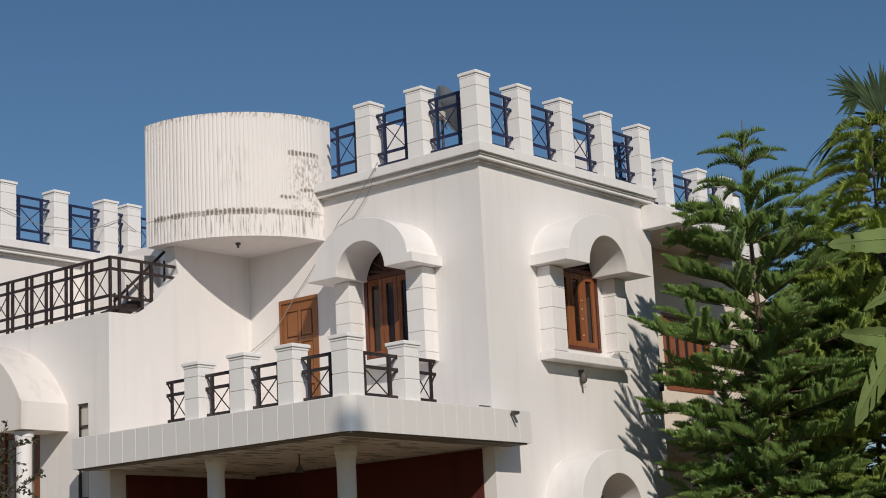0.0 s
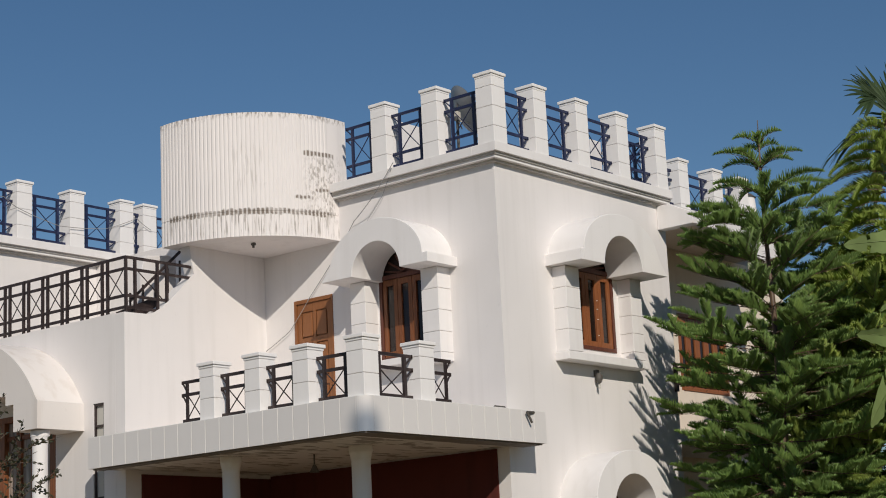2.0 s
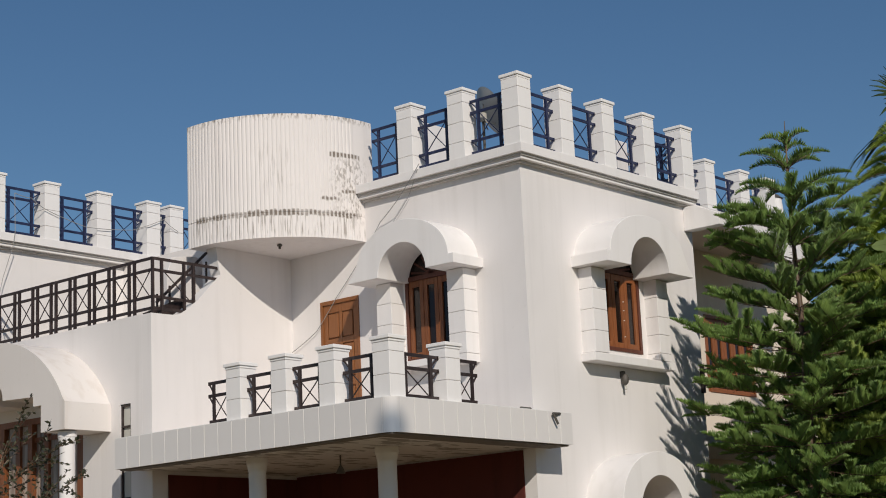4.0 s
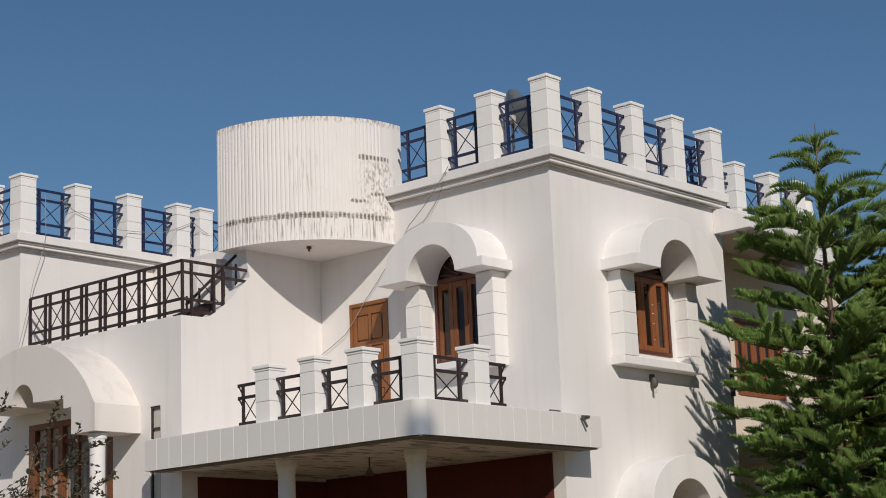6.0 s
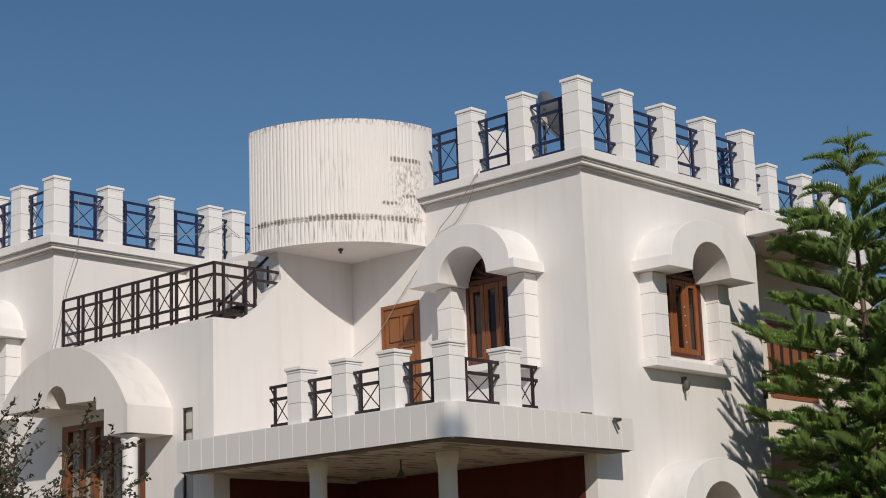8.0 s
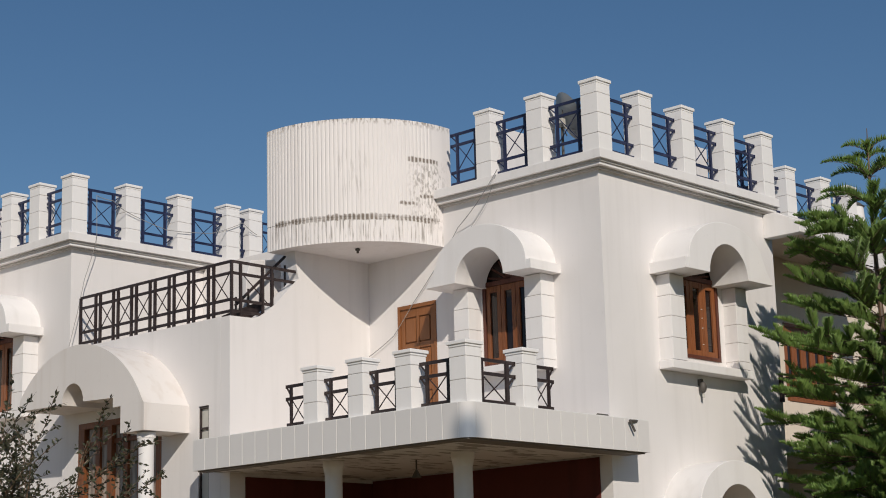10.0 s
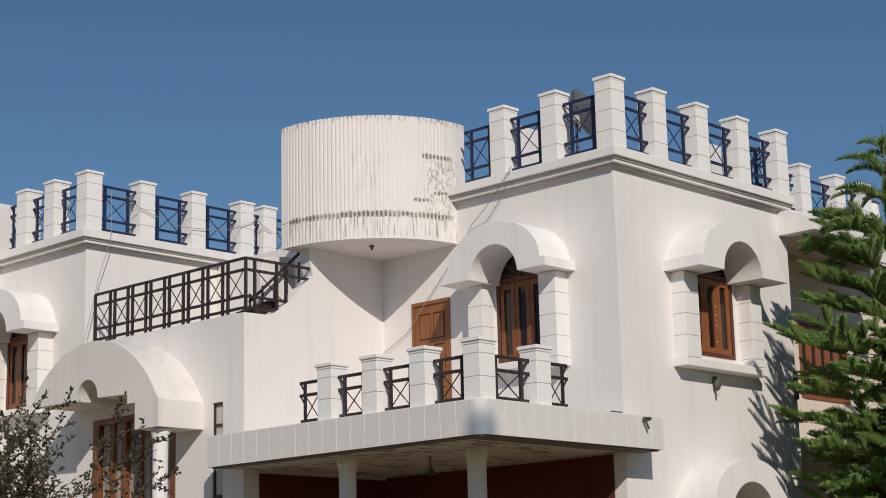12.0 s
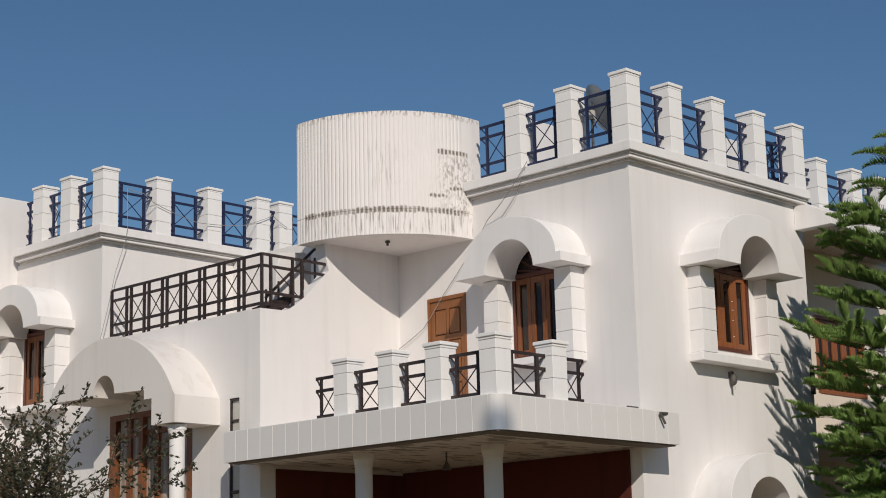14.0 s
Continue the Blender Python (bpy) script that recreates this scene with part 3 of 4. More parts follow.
for a, b in ((3.541, 3.799), (3.861, 4.119)):
    for z0, z1 in ((4.421, 4.58), (5.30, 5.44), (6.0, 6.09), (6.52, 6.657)):
        part("cross_rail", boxes(((a, -0.039, z0), (b, -0.012, z1)), f=L0), DOORWOOD, leafp, bevel=0.003)
    for z0, z1 in ((4.60, 5.28), (5.46, 5.98), (6.11, 6.50)):
        part("panel", boxes(((a + 0.018, -0.039, z0), (b - 0.018, -0.006, z1)), f=L0), DOORWOOD, leafp, bevel=0.014)

# ---- water tank ----
TX, TY, TR, TZ0, TZ1 = 0.04, 5.13, 1.94, 7.555, 9.575
outline = []
ribs = 46
for k in range(ribs * 4 + 1):
    a = radians(174.3 + (269.5 - 174.3) * k / (ribs * 4))
    outline.append((a, (0.0, 0.0, 0.002, 0.010)[k % 4] if k < ribs * 3.7 else 0.006))
bm = bmesh.new()
rings = []
for z in (TZ0, TZ0 + 0.385, TZ0 + 0.387, TZ0 + 0.408, TZ0 + 0.41, TZ1 - 0.01, TZ1):
    inset = 0.007 if z in (TZ0 + 0.387, TZ0 + 0.408) else 0.0
    ring = [bm.verts.new((TX + (TR - g - inset) * math.cos(a), TY + (TR - g - inset) * math.sin(a), z)) for a, g in outline]
    ring += [bm.verts.new((x, y, z)) for x, y in ((0.22, TY - TR + 0.012), (0.22, 5.30))]
    rings.append(ring)
for a, b in zip(rings, rings[1:]):
    for k in range(len(a)):
        j = (k + 1) % len(a)
        bm.faces.new((a[k], a[j], b[j], b[k]))
bm.faces.new(rings[-1])
bm.faces.new(rings[0][::-1])
tank = tagged(empty("water_tank"), "quarter-round white ribbed water tank with dark rain stains", "water tank")
part("drum", bm, TANK, tank)
nozzle = part("drain_nozzle", bar(bmesh.new(), (-1.0, 4.15, TZ0 - 0.08), (-1.0, 4.15, TZ0 + 0.02), 0.020, 10), DARKPIPE, tank)
part("flange", bar(bmesh.new(), (-1.0, 4.15, TZ0 - 0.035), (-1.0, 4.15, TZ0 - 0.012), 0.042, 12), DARKPIPE, nozzle)

# ---- entrance canopy ----
ent = tagged(empty("entrance_canopy"), "large white rendered arched canopy over the entrance", "canopy")
pts = [p for p in arc(7.71, 4.16, 2.0, 2.0, 154.8, 25, 44) if p[0] < 9.29 and p[1] > 5.07]
pts += [(9.29, 5.25), (8.06, 5.23)]
pts += [(7.77 - 0.29 * math.cos(radians(a)), 5.23 + 0.32 * math.sin(radians(a))) for a in range(180, -1, -15)]
pts += [(6.69, 5.20), (6.69, 5.05)]
part("vault", prism(bmesh.new(), pts + [(5.90, 5.05)], 0.003, 0.88, left_face(-3.0, 0)), WEATHERED, ent, smooth=True)
part("foot", boxes(((5.90, 0.003, 4.63), (6.49, 0.88, 5.0495)), f=left_face(-3.0, 0)), WEATHERED, ent)
glazed = tagged(empty("window_5"), "tall glazed wooden entrance doors with curtained panes and a transom", "door", kind="structure")
fe = left_face(-3.0, 0)
part("frame", boxes(((6.6, -0.10, 5.05 - 0.10), (8.85, 0.0, 5.05)), ((6.6, -0.10, 0.4), (8.85, 0.0, 0.5)), ((6.6, -0.10, 0.5), (6.7, 0.0, 4.95)), ((8.68, -0.10, 0.5), (8.85, 0.0, 4.95)), f=fe), WOOD, glazed, bevel=0.004)
edges = (8.68, 8.32, 7.94, 7.56, 7.18, 6.70)
for hi, lo in zip(edges, edges[1:]):
    part("mullion", boxes(((lo - 0.06, -0.09, 0.5), (lo + 0.06, -0.01 if lo != 7.94 else 0.03, 4.95)), f=fe), WOOD, glazed, bevel=0.004)
    part("transom", boxes(((lo + 0.061, -0.085, 4.66), (hi - 0.061, -0.02, 4.73)), f=fe), WOOD, glazed)
    part("upper_pane", boxes(((lo + 0.061, -0.07, 4.731), (hi - 0.061, -0.06, 4.949)), f=fe), CURTAIN, glazed)
    part("pane", boxes(((lo + 0.061, -0.07, 1.4), (hi - 0.061, -0.06, 4.659)), f=fe), CURTAIN, glazed)
    part("kick_panel", boxes(((lo + 0.061, -0.08, 0.501), (hi - 0.061, -0.04, 1.399)), f=fe), WOOD, glazed)
slit = tagged(empty("window_6"), "narrow grey slit window beside the entrance", "window", kind="structure")
part("frame", boxes(((5.43, -0.08, 2.4), (5.46, -0.02, 5.02)), ((5.65, -0.08, 2.4), (5.68, -0.02, 5.02)), ((5.46, -0.08, 4.98), (5.65, -0.02, 5.02)), ((5.46, -0.08, 4.66), (5.65, -0.02, 4.69)), ((5.46, -0.08, 3.55), (5.65, -0.02, 3.6)), f=left_face(-3.0, 0)), IRON, slit)
part("pane", boxes(((5.46, -0.06, 2.4), (5.65, -0.05, 4.98)), f=left_face(-3.0, 0)), PALEGREY, slit)

# ---- terrace rail ----
trail = tagged(empty("terrace_railing"), "long brown-black iron terrace railing with crossed panels on the wall top", "railing")
zt = 6.36
bays = 8
y0, y1, tx = 4.97, 8.95, -2.93
bw = (y1 - y0) / bays
for z in (0.86, 0.68, 0.26, 0.08):
    part("rail", boxes(((tx - 0.012, y0, zt + z - 0.022), (tx + 0.012, y1, zt + z + 0.022))), IRON, trail)
for i in range(bays + 1):
    for o in ((0.0,) if i in (0, bays) else (-0.065, 0.065)):
        y = y0 + i * bw + o
        part("upright", boxes(((tx - 0.02, y - 0.02, zt), (tx + 0.02, y + 0.02, zt + 0.86))), IRON, trail)
for i in range(bays):
    bm = bmesh.new()
    a, b = y0 + i * bw + 0.065, y0 + (i + 1) * bw - 0.065
    flat(bm, (tx, a, zt + 0.26), (tx, b, zt + 0.68), 0.012, 0.012, (1, 0, 0))
    flat(bm, (tx + 0.012, a, zt + 0.68), (tx + 0.012, b, zt + 0.26), 0.012, 0.012, (1, 0, 0))
    part("cross", bm, IRON, trail)
for z in (0.86, 0.68, 0.26, 0.08):
    part("rail", boxes(((tx + 0.02, 4.96, zt + z - 0.022), (tx + (1.35 if z > 0.5 else 0.9), 4.984, zt + z + 0.022))), IRON, trail)
for x in (0.16, 0.61, 0.80):
    part("upright", boxes(((tx + x, 4.95, zt), (tx + x + 0.04, 4.99, zt + 0.86))), IRON, trail)
bm = bmesh.new()
flat(bm, (tx + 0.22, 4.972, zt + 0.68), (tx + 0.75, 4.972, zt + 0.26), 0.012, 0.012, (0, 1, 0))
part("cross", bm, IRON, trail)

# ---- stair to the roof ----
stair = tagged(empty("roof_stair"), "concrete stair with a dark iron handrail rising from terrace to roof", "stairs")
for i in range(3):
    part("step", boxes(((-2.35 + i * 0.26, 5.78, 6.25 + i * 0.18), (-2.05 + i * 0.26, 6.4, 6.41 + i * 0.18))), CONCRETE, stair)
bm = bmesh.new()
flat(bm, (-2.40, 5.52, 6.66), (-1.25, 5.52, 7.68), 0.04, 0.03, (0, 1, 0))
part("handrail", bm, IRON, stair)
for i in range(6):
    part("baluster", boxes(((-2.4 + i * 0.26, 5.51, 6.36 + i * 0.17), (-2.37 + i * 0.26, 5.53, 6.8 + i * 0.163))), IRON, stair)

# Dark sloped plate added for the dark mass at the stair foot.
bm = bmesh.new()
flat(bm, (-2.66, 5.48, 6.36), (-1.85, 5.48, 6.70), 0.20, 0.03, (0, 1, 0))
part("stringer", bm, IRON, stair)

# ---- satellite dish ----
dish = tagged(empty("satellite_dish", (0.33, 0.82, 8.11)), "round grey satellite dish on a mast on the tower roof", "satellite dish")
bm = bmesh.new()
rings = []
for k in range(7):
    rr = 0.41 * k / 6
    rings.append([bm.verts.new((rr * math.cos(2 * math.pi * i / 32), rr * math.sin(2 * math.pi * i / 32), 0.45 * rr * rr)) for i in range(32)])
for a, b in zip(rings[1:], rings[2:]):
    for i in range(32):
        bm.faces.new((a[i], a[(i + 1) % 32], b[(i + 1) % 32], b[i]))
bm.faces.new(rings[1])
bowl = part("bowl", bm, DISH, dish, smooth=True)
bowl.matrix_basis = Matrix.Translation((0, 0, 1.13)) @ Vector((0.80, -0.50, 0.50)).to_track_quat("Z", "Y").to_matrix().to_4x4()
part("mast", bar(bmesh.new(), (-0.06, 0.05, 0), (-0.06, 0.05, 1.05), 0.022, 10), DARKPIPE, dish)
mount = part("mount", boxes(((-0.12, 0.0, 0.98), (-0.03, 0.09, 1.12))), PALEGREY, dish, bevel=0.008)
for u, v in ((0.28, 1.32), (0.05, 1.42), (-0.16, 0.80)):
    part("strut", bar(bmesh.new(), (-0.07, 0.045, 1.02), (u * 0.62 - 0.05, u * 0.78 + 0.02, v), 0.009, 8), DARKPIPE, mount)
arm = part("feed_arm", bar(bmesh.new(), (-0.04, 0.04, 0.98), (0.44, -0.30, 0.90), 0.012, 8), PALEGREY, dish)
part("feed_horn", bar(bmesh.new(), (0.44, -0.30, 0.88), (0.40, -0.27, 1.02), 0.035, 12, 0.028), PALEGREY, arm)

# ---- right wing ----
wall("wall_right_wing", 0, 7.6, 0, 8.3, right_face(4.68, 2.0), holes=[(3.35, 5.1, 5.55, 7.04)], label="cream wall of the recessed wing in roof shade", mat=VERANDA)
window("window_7", right_face(4.68, 2.0), 3.35, 5.1, 5.55, 7.04, 5, "orange-brown wooden veranda window with tall panes", s=0.085, fan=False, mat=ORANGEWOOD)
tagged(finish("wing_fascia", prism(bmesh.new(), [(4.67, 8.458), (4.67, 8.36), (6.10, 8.335), (9.35, 7.70), (9.35, 8.458)], -0.2, 0.0, right_face(0, 0.35)), WALL),
       "white raking fascia under the wing parapet", "fascia", kind="structure")
tagged(finish("roof_bracket", prism(bmesh.new(), [(0.002, 7.78), (0.70, 7.78), (0.70, 7.97), (0.24, 8.19), (0.002, 8.19)], 4.42, 4.62, lambda u, d, z: (d, -u, z)), TRIM, 0.01), "white bracket beam projecting at the tower end", "bracket", kind="structure")

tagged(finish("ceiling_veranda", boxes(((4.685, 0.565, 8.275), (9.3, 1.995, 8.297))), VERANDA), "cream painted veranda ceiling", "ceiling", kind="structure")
tagged(finish("floor_veranda", boxes(((4.685, 0.36, 4.28), (9.3, 1.995, 4.44))), TRIM, 0.008), "white rendered veranda floor slab", "floor", kind="structure")

# ---- roof rooms ----
tagged(finish("wall_stair_head", boxes(((-4.6, 12.0, 0), (-2.2, 16, 9.40))), WALL, 0.01), "plain white stair tower beside the wing", "wall", kind="structure")
tagged(finish("roof_room", boxes(((1.37, 3.0, 8.15), (2.36, 3.38, 9.77))), WALL, 0.01), "small white roof room behind the parapet", "roof room")

tagged(finish("stair_wall", prism(bmesh.new(), [(-2.05, 6.24), (-1.30, 6.24), (-1.30, 7.50), (-1.45, 7.55), (-1.95, 7.48), (-2.05, 7.20)], -0.10, 0.0, right_face(0, 5.66)), WALL, 0.008),
       "low white wall behind the roof stair", "wall", kind="structure")
tagged(finish("roof_locker", boxes(((4.07, 1.0, 8.15), (4.38, 1.32, 9.53))), WALL, 0.01), "small white masonry box on the tower roof", "roof box")

# ---- cables ----
def sag(points, drop, n=6):
    out = []
    for a, b in zip(points, points[1:]):
        a, b = Vector(a), Vector(b)
        for i in range(n):
            t = i / n
            out.append(a.lerp(b, t) - Vector((0, 0, drop * 4 * t * (1 - t))))
    return out + [Vector(points[-1])]


def cable(points, drop, r, label):
    return tagged(tube("cable", sag(points, drop), r, WIRE), label, "cable", "loose cables")


cable([(-0.24, 1.79, 8.52), (-0.24, 2.23, 8.07), (-0.06, 2.82, 7.80), (-0.05, 3.25, 7.32), (-0.05, 3.85, 6.74), (-0.05, 4.32, 6.25), (-0.05, 4.90, 5.98)], 0.01, 0.006, "thin grey cable hanging from the parapet past the door")
cable([(-0.22, 1.84, 8.45), (-0.06, 2.20, 8.09), (-0.05, 2.55, 7.76), (-0.05, 2.75, 7.5)], 0.01, 0.004, "thin grey cable hanging down the tower wall")
cable([(-2.55, 9.08, 9.12), (-2.55, 9.06, 8.42), (-2.57, 9.08, 8.2), (-2.75, 9.12, 7.60), (-2.90, 9.1, 6.98), (-3.05, 9.1, 6.40)], 0.0, 0.006, "thin grey cable hanging from the wing parapet")
cable([(-2.55, 9.08, 9.12), (-2.2, 9.08, 9.08), (-1.89, 9.08, 8.92), (-1.02, 9.08, 8.73), (0.02, 9.08, 8.82), (0.77, 9.08, 9.13), (1.12, 9.08, 8.95)], 0.015, 0.006, "pale cable looped along the wing parapet railings")

# ---- small fixtures ----
lamp = tagged(empty("wall_lamp", (2.28, -0.05, 5.07)), "small dark bulkhead lamp under the window sill", "wall lamp")
part("bracket", boxes(((-0.03, -0.02, 0.06), (0.03, 0.05, 0.16))), DARKPIPE, lamp, bevel=0.006)
bm = bmesh.new()
bmesh.ops.create_uvsphere(bm, u_segments=16, v_segments=10, radius=0.06, matrix=Matrix.Translation((0, -0.03, 0.03)) @ Matrix.Diagonal((1, 0.9, 1.5, 1)))
globe = part("globe", bm, DARKPIPE, lamp, smooth=True)
part("bulb_holder", bar(bmesh.new(), (0, -0.03, -0.07), (0, -0.03, -0.13), 0.022, 10), PALEGREY, globe)
spout = tagged(empty("drain_spout", (-0.17, SY - 0.005, 4.33)), "bent grey rain spout sticking out of the canopy edge", "drain spout")
part("pipe", bar(bmesh.new(), (0.13, 0.0, 0.05), (-0.09, -0.05, 0.035), 0.02, 10), DARKPIPE, spout)
part("elbow", bar(bmesh.new(), (-0.09, -0.05, 0.035), (0.0, -0.06, -0.11), 0.018, 10), DARKPIPE, spout)
stub = tagged(empty("pipe_stub", (-0.55, -0.30, SZ1 + 0.014)), "small grey pipe stub lying on the canopy edge", "pipe")
part("pipe", bar(bmesh.new(), (-0.12, 0, 0.03), (0.1, 0.0, 0.03), 0.025, 10), DARKPIPE, stub)
pend = tagged(empty("pendant_lamp", (-1.93, 2.05, 3.95)), "small dark pendant lamp hanging under the porch soffit", "pendant lamp")
part("rod", bar(bmesh.new(), (0, 0, -0.16), (0, 0, 0), 0.012, 8), DARKPIPE, pend)
part("shade", bar(bmesh.new(), (0, 0, -0.26), (0, 0, -0.15), 0.075, 16, 0.02), DARKPIPE, pend)
pot = tagged(empty("roof_drum", (10.33, 1.6, 8.45)), "small white drum with a dark lid on the wing roof", "drum")
part("body", bar(bmesh.new(), (0, 0, 0), (0, 0, 1.11), 0.27, 24, 0.19), TRIM, pot)
part("lid", bar(bmesh.new(), (0, 0, 1.112), (0, 0, 1.19), 0.22, 24, 0.13), DARKPIPE, pot)
unit = tagged(empty("veranda_lamp", (4.60, -0.06, 5.35)), "dark iron wall bracket beside the veranda", "wall bracket")
part("plate", boxes(((-0.03, 0.0, -0.3), (0.03, 0.055, 0.15))), IRON, unit)
part("arm", boxes(((-0.02, -0.22, 0.05), (0.02, -0.001, 0.10))), IRON, unit)
part("arm", boxes(((-0.02, -0.22, -0.2), (0.02, -0.001, -0.16))), IRON, unit)


# ---- trees ----
def mesh_of(name, verts, faces, mat):
    me = bpy.data.meshes.new(name)
    me.from_pydata(verts, [], faces)
    me.materials.append(mat)
    return me


def spike(verts, faces, a, d, length, r, sides=3):
    """A tapered sprig from a along d."""
    d = d.normalized()
    s = d.orthogonal().normalized()
    t = d.cross(s)
    k = len(verts)
    tip = a + d * length
    midp = a + d * (length * 0.45)
    for i in range(sides):
        an = 2 * math.pi * i / sides
        verts.append(tuple(a + (s * math.cos(an) + t * math.sin(an)) * r * 0.6))
    for i in range(sides):
        an = 2 * math.pi * i / sides + 0.5
        verts.append(tuple(midp + (s * math.cos(an) + t * math.sin(an)) * r))
    verts.append(tuple(tip))
    for i in range(sides):
        j = (i + 1) % sides
        faces.append((k + i, k + j, k + sides + j, k + sides + i))
        faces.append((k + sides + i, k + sides + j, k + 2 * sides))


def sprig(verts, faces, a, d, length, r):
    """A short pointed needle tuft, thickest a third of the way out."""
    d = d.normalized()
    s = d.orthogonal().normalized() * r
    t = d.cross(s)
    k = len(verts)
    m = a + d * (length * 0.4)
    verts += [tuple(a), tuple(m + s), tuple(m - s * 0.5 + t * 0.87), tuple(m - s * 0.5 - t * 0.87), tuple(a + d * length)]
    faces += [(k, k + 2, k + 1), (k, k + 3, k + 2), (k, k + 1, k + 3), (k + 1, k + 2, k + 4), (k + 2, k + 3, k + 4), (k + 3, k + 1, k + 4)]


def conifer(name, at, height, reach, first, step, mat, rng, label, gap=0.019, tooth=0.18, full=0, steep=1.05, bare=0.38, low=1.9, supple=2.3, inner=0):
    """A whorled pine: a straight trunk with tiers of arching fronds, each a midrib with two raised rows of comb-like tufts."""
    e = empty(name, at)
    bm = bmesh.new()
    last = None
    for i in range(13):
        z = height * i / 12
        p = Vector((0.012 * math.sin(i * 1.7), 0.012 * math.cos(i * 1.3), z))
        if last is not None:
            bar(bm, last, p, 0.095 * (1 - (i - 1) / 12) ** 0.85 + 0.006, 10, 0.095 * (1 - i / 12) ** 0.85 + 0.006)
        last = p
    part("trunk", bm, BARK, e, smooth=True)
    verts, faces, wv, wf = [], [], [], []

    def frond(root, az, length, a0, a1, size, subs, naked, wide):
        """One stem from elevation a0 to a1, clothed beyond naked; subs: smaller fronds on both sides."""
        n = max(6, int(length / gap))
        out = Vector((math.cos(az), math.sin(az), 0))
        side = Vector((-math.sin(az), math.cos(az), 0))
        p = root
        forks = {int(n * f): f for f in ((0.40, 0.54, 0.67, 0.80) if subs else ())}
        for i in range(1, n + 1):
            t = i / n
            el = a0 + (a1 - a0) * t
            d = out * math.cos(el) + Vector((0, 0, math.sin(el)))
            up = Vector((0, 0, math.cos(el))) - out * math.sin(el)
            q = p + d * (length / n)
            if i % 4 == 1:
                spike(wv, wf, p, d, length / n * 4.2, wide * (1.15 - t))
            if t > naked:
                run = (t - naked) / (1 - naked)
                sl = size * min(1.0, 0.5 + 2.2 * run) * min(1.0, 0.32 + 1.7 * (1 - t))
                for s in (-1, 1):
                    sprig(verts, faces, q, d * rng.uniform(0.40, 0.58) + side * s * rng.uniform(0.42, 0.66) + up * rng.uniform(0.58, 0.82), sl * rng.uniform(0.85, 1.12), gap * 0.58)
                if i % 2:
                    sprig(verts, faces, q, d * 0.5 + side * rng.uniform(-0.25, 0.25) + up * 0.9, sl * rng.uniform(0.7, 0.95), gap * 0.58)
            elif i % 3 == 0:
                sprig(wv, wf, q, d * 0.5 + side * rng.uniform(-1, 1) - up * rng.uniform(0, 0.8), size * 0.6, 0.004)
            if i in forks:
                for s in (-1, 1):
                    if rng.random() < 0.86:
                        frond(q, az + s * rng.uniform(0.45, 0.85), length * rng.uniform(0.22, 0.36), el + rng.uniform(0.0, 0.35), el + rng.uniform(0.15, 0.65), size * 0.92, False, 0.12, wide * 0.5)
            p = q
        for k in range(4):
            sprig(verts, faces, p, d + side * rng.uniform(-0.5, 0.5) + up * rng.uniform(0, 0.5), size * 0.32, gap * 0.4)

    z = height - first
    while z > low:
        depth = height - z
        young = depth < supple
        count = (6 if depth < 0.5 else 7) + full
        turn = rng.uniform(0, 6.28)
        for b in range(count):
            az = turn + 2 * math.pi * b / count + rng.uniform(-0.22, 0.22)
            length = reach(depth) * rng.uniform(0.82, 1.10) * 1.12
            rise = max(steep - 0.36 * depth, 0.10 - 0.05 * depth) + rng.uniform(-0.10, 0.10)
            root = Vector((0, 0, z + rng.uniform(-0.07, 0.07)))
            if young:
                frond(root, az, length, rise, rise - max(1.15 - 0.22 * depth, 0.55), tooth * (0.78 + 0.24 * min(depth, 1.4)), depth > 1.6, 0.10, 0.012)
            else:
                frond(root, az, length, rise, rise + rng.uniform(0.05, 0.45), tooth * 1.06, True, bare + rng.uniform(-0.1, 0.1), 0.015)
        if depth > 2.0 and inner:
            for b in range(inner):
                az = rng.uniform(0, 6.28)
                frond(Vector((0, 0, z - step * rng.uniform(0.2, 0.7))), az, reach(depth) * rng.uniform(0.35, 0.62), rng.uniform(0.0, 0.5), rng.uniform(0.3, 0.9), tooth, depth > 2.6, 0.12, 0.010)
        z -= step * rng.uniform(0.90, 1.10) * (1.0 if depth < 1.6 else 0.88)
    # leader
    for i in range(26):
        th = i * 2.4
        sprig(verts, faces, Vector((0, 0, height - first + 0.012 * i - 0.02)), Vector((math.cos(th), math.sin(th), 1.2 + 0.08 * i)), 0.075 - 0.0022 * i, 0.007)
    crown = new("crown", mesh_of("crown", verts, faces, mat))
    crown.parent = e
    tagged(crown, kind="stuff")
    limbs = new("branchwork", mesh_of("branchwork", wv, wf, BARK))
    limbs.parent = e
    tagged(limbs, kind="stuff")
    return tagged(e, label, "tree")


conifer("pine_tree", (3.83, -2.36, 0), 9.06, lambda d: min(0.78 * d - 0.02, 0.66 + 0.24 * d, 1.57), 0.46, 0.39, NEEDLE, random.Random(4), "tall green whorled pine with tiers of feathery branches", inner=5)
conifer("pine_tree", (6.23, -3.42, 0), 9.28, lambda d: min(0.45 + 0.80 * d, 1.0 + 0.34 * d, 2.2), 0.12, 0.27, NEEDLE2, random.Random(9), "broad yellow-green whorled pine beside the house", 0.026, 0.20, 2, 0.55, 0.2, 1.9, 3.2)


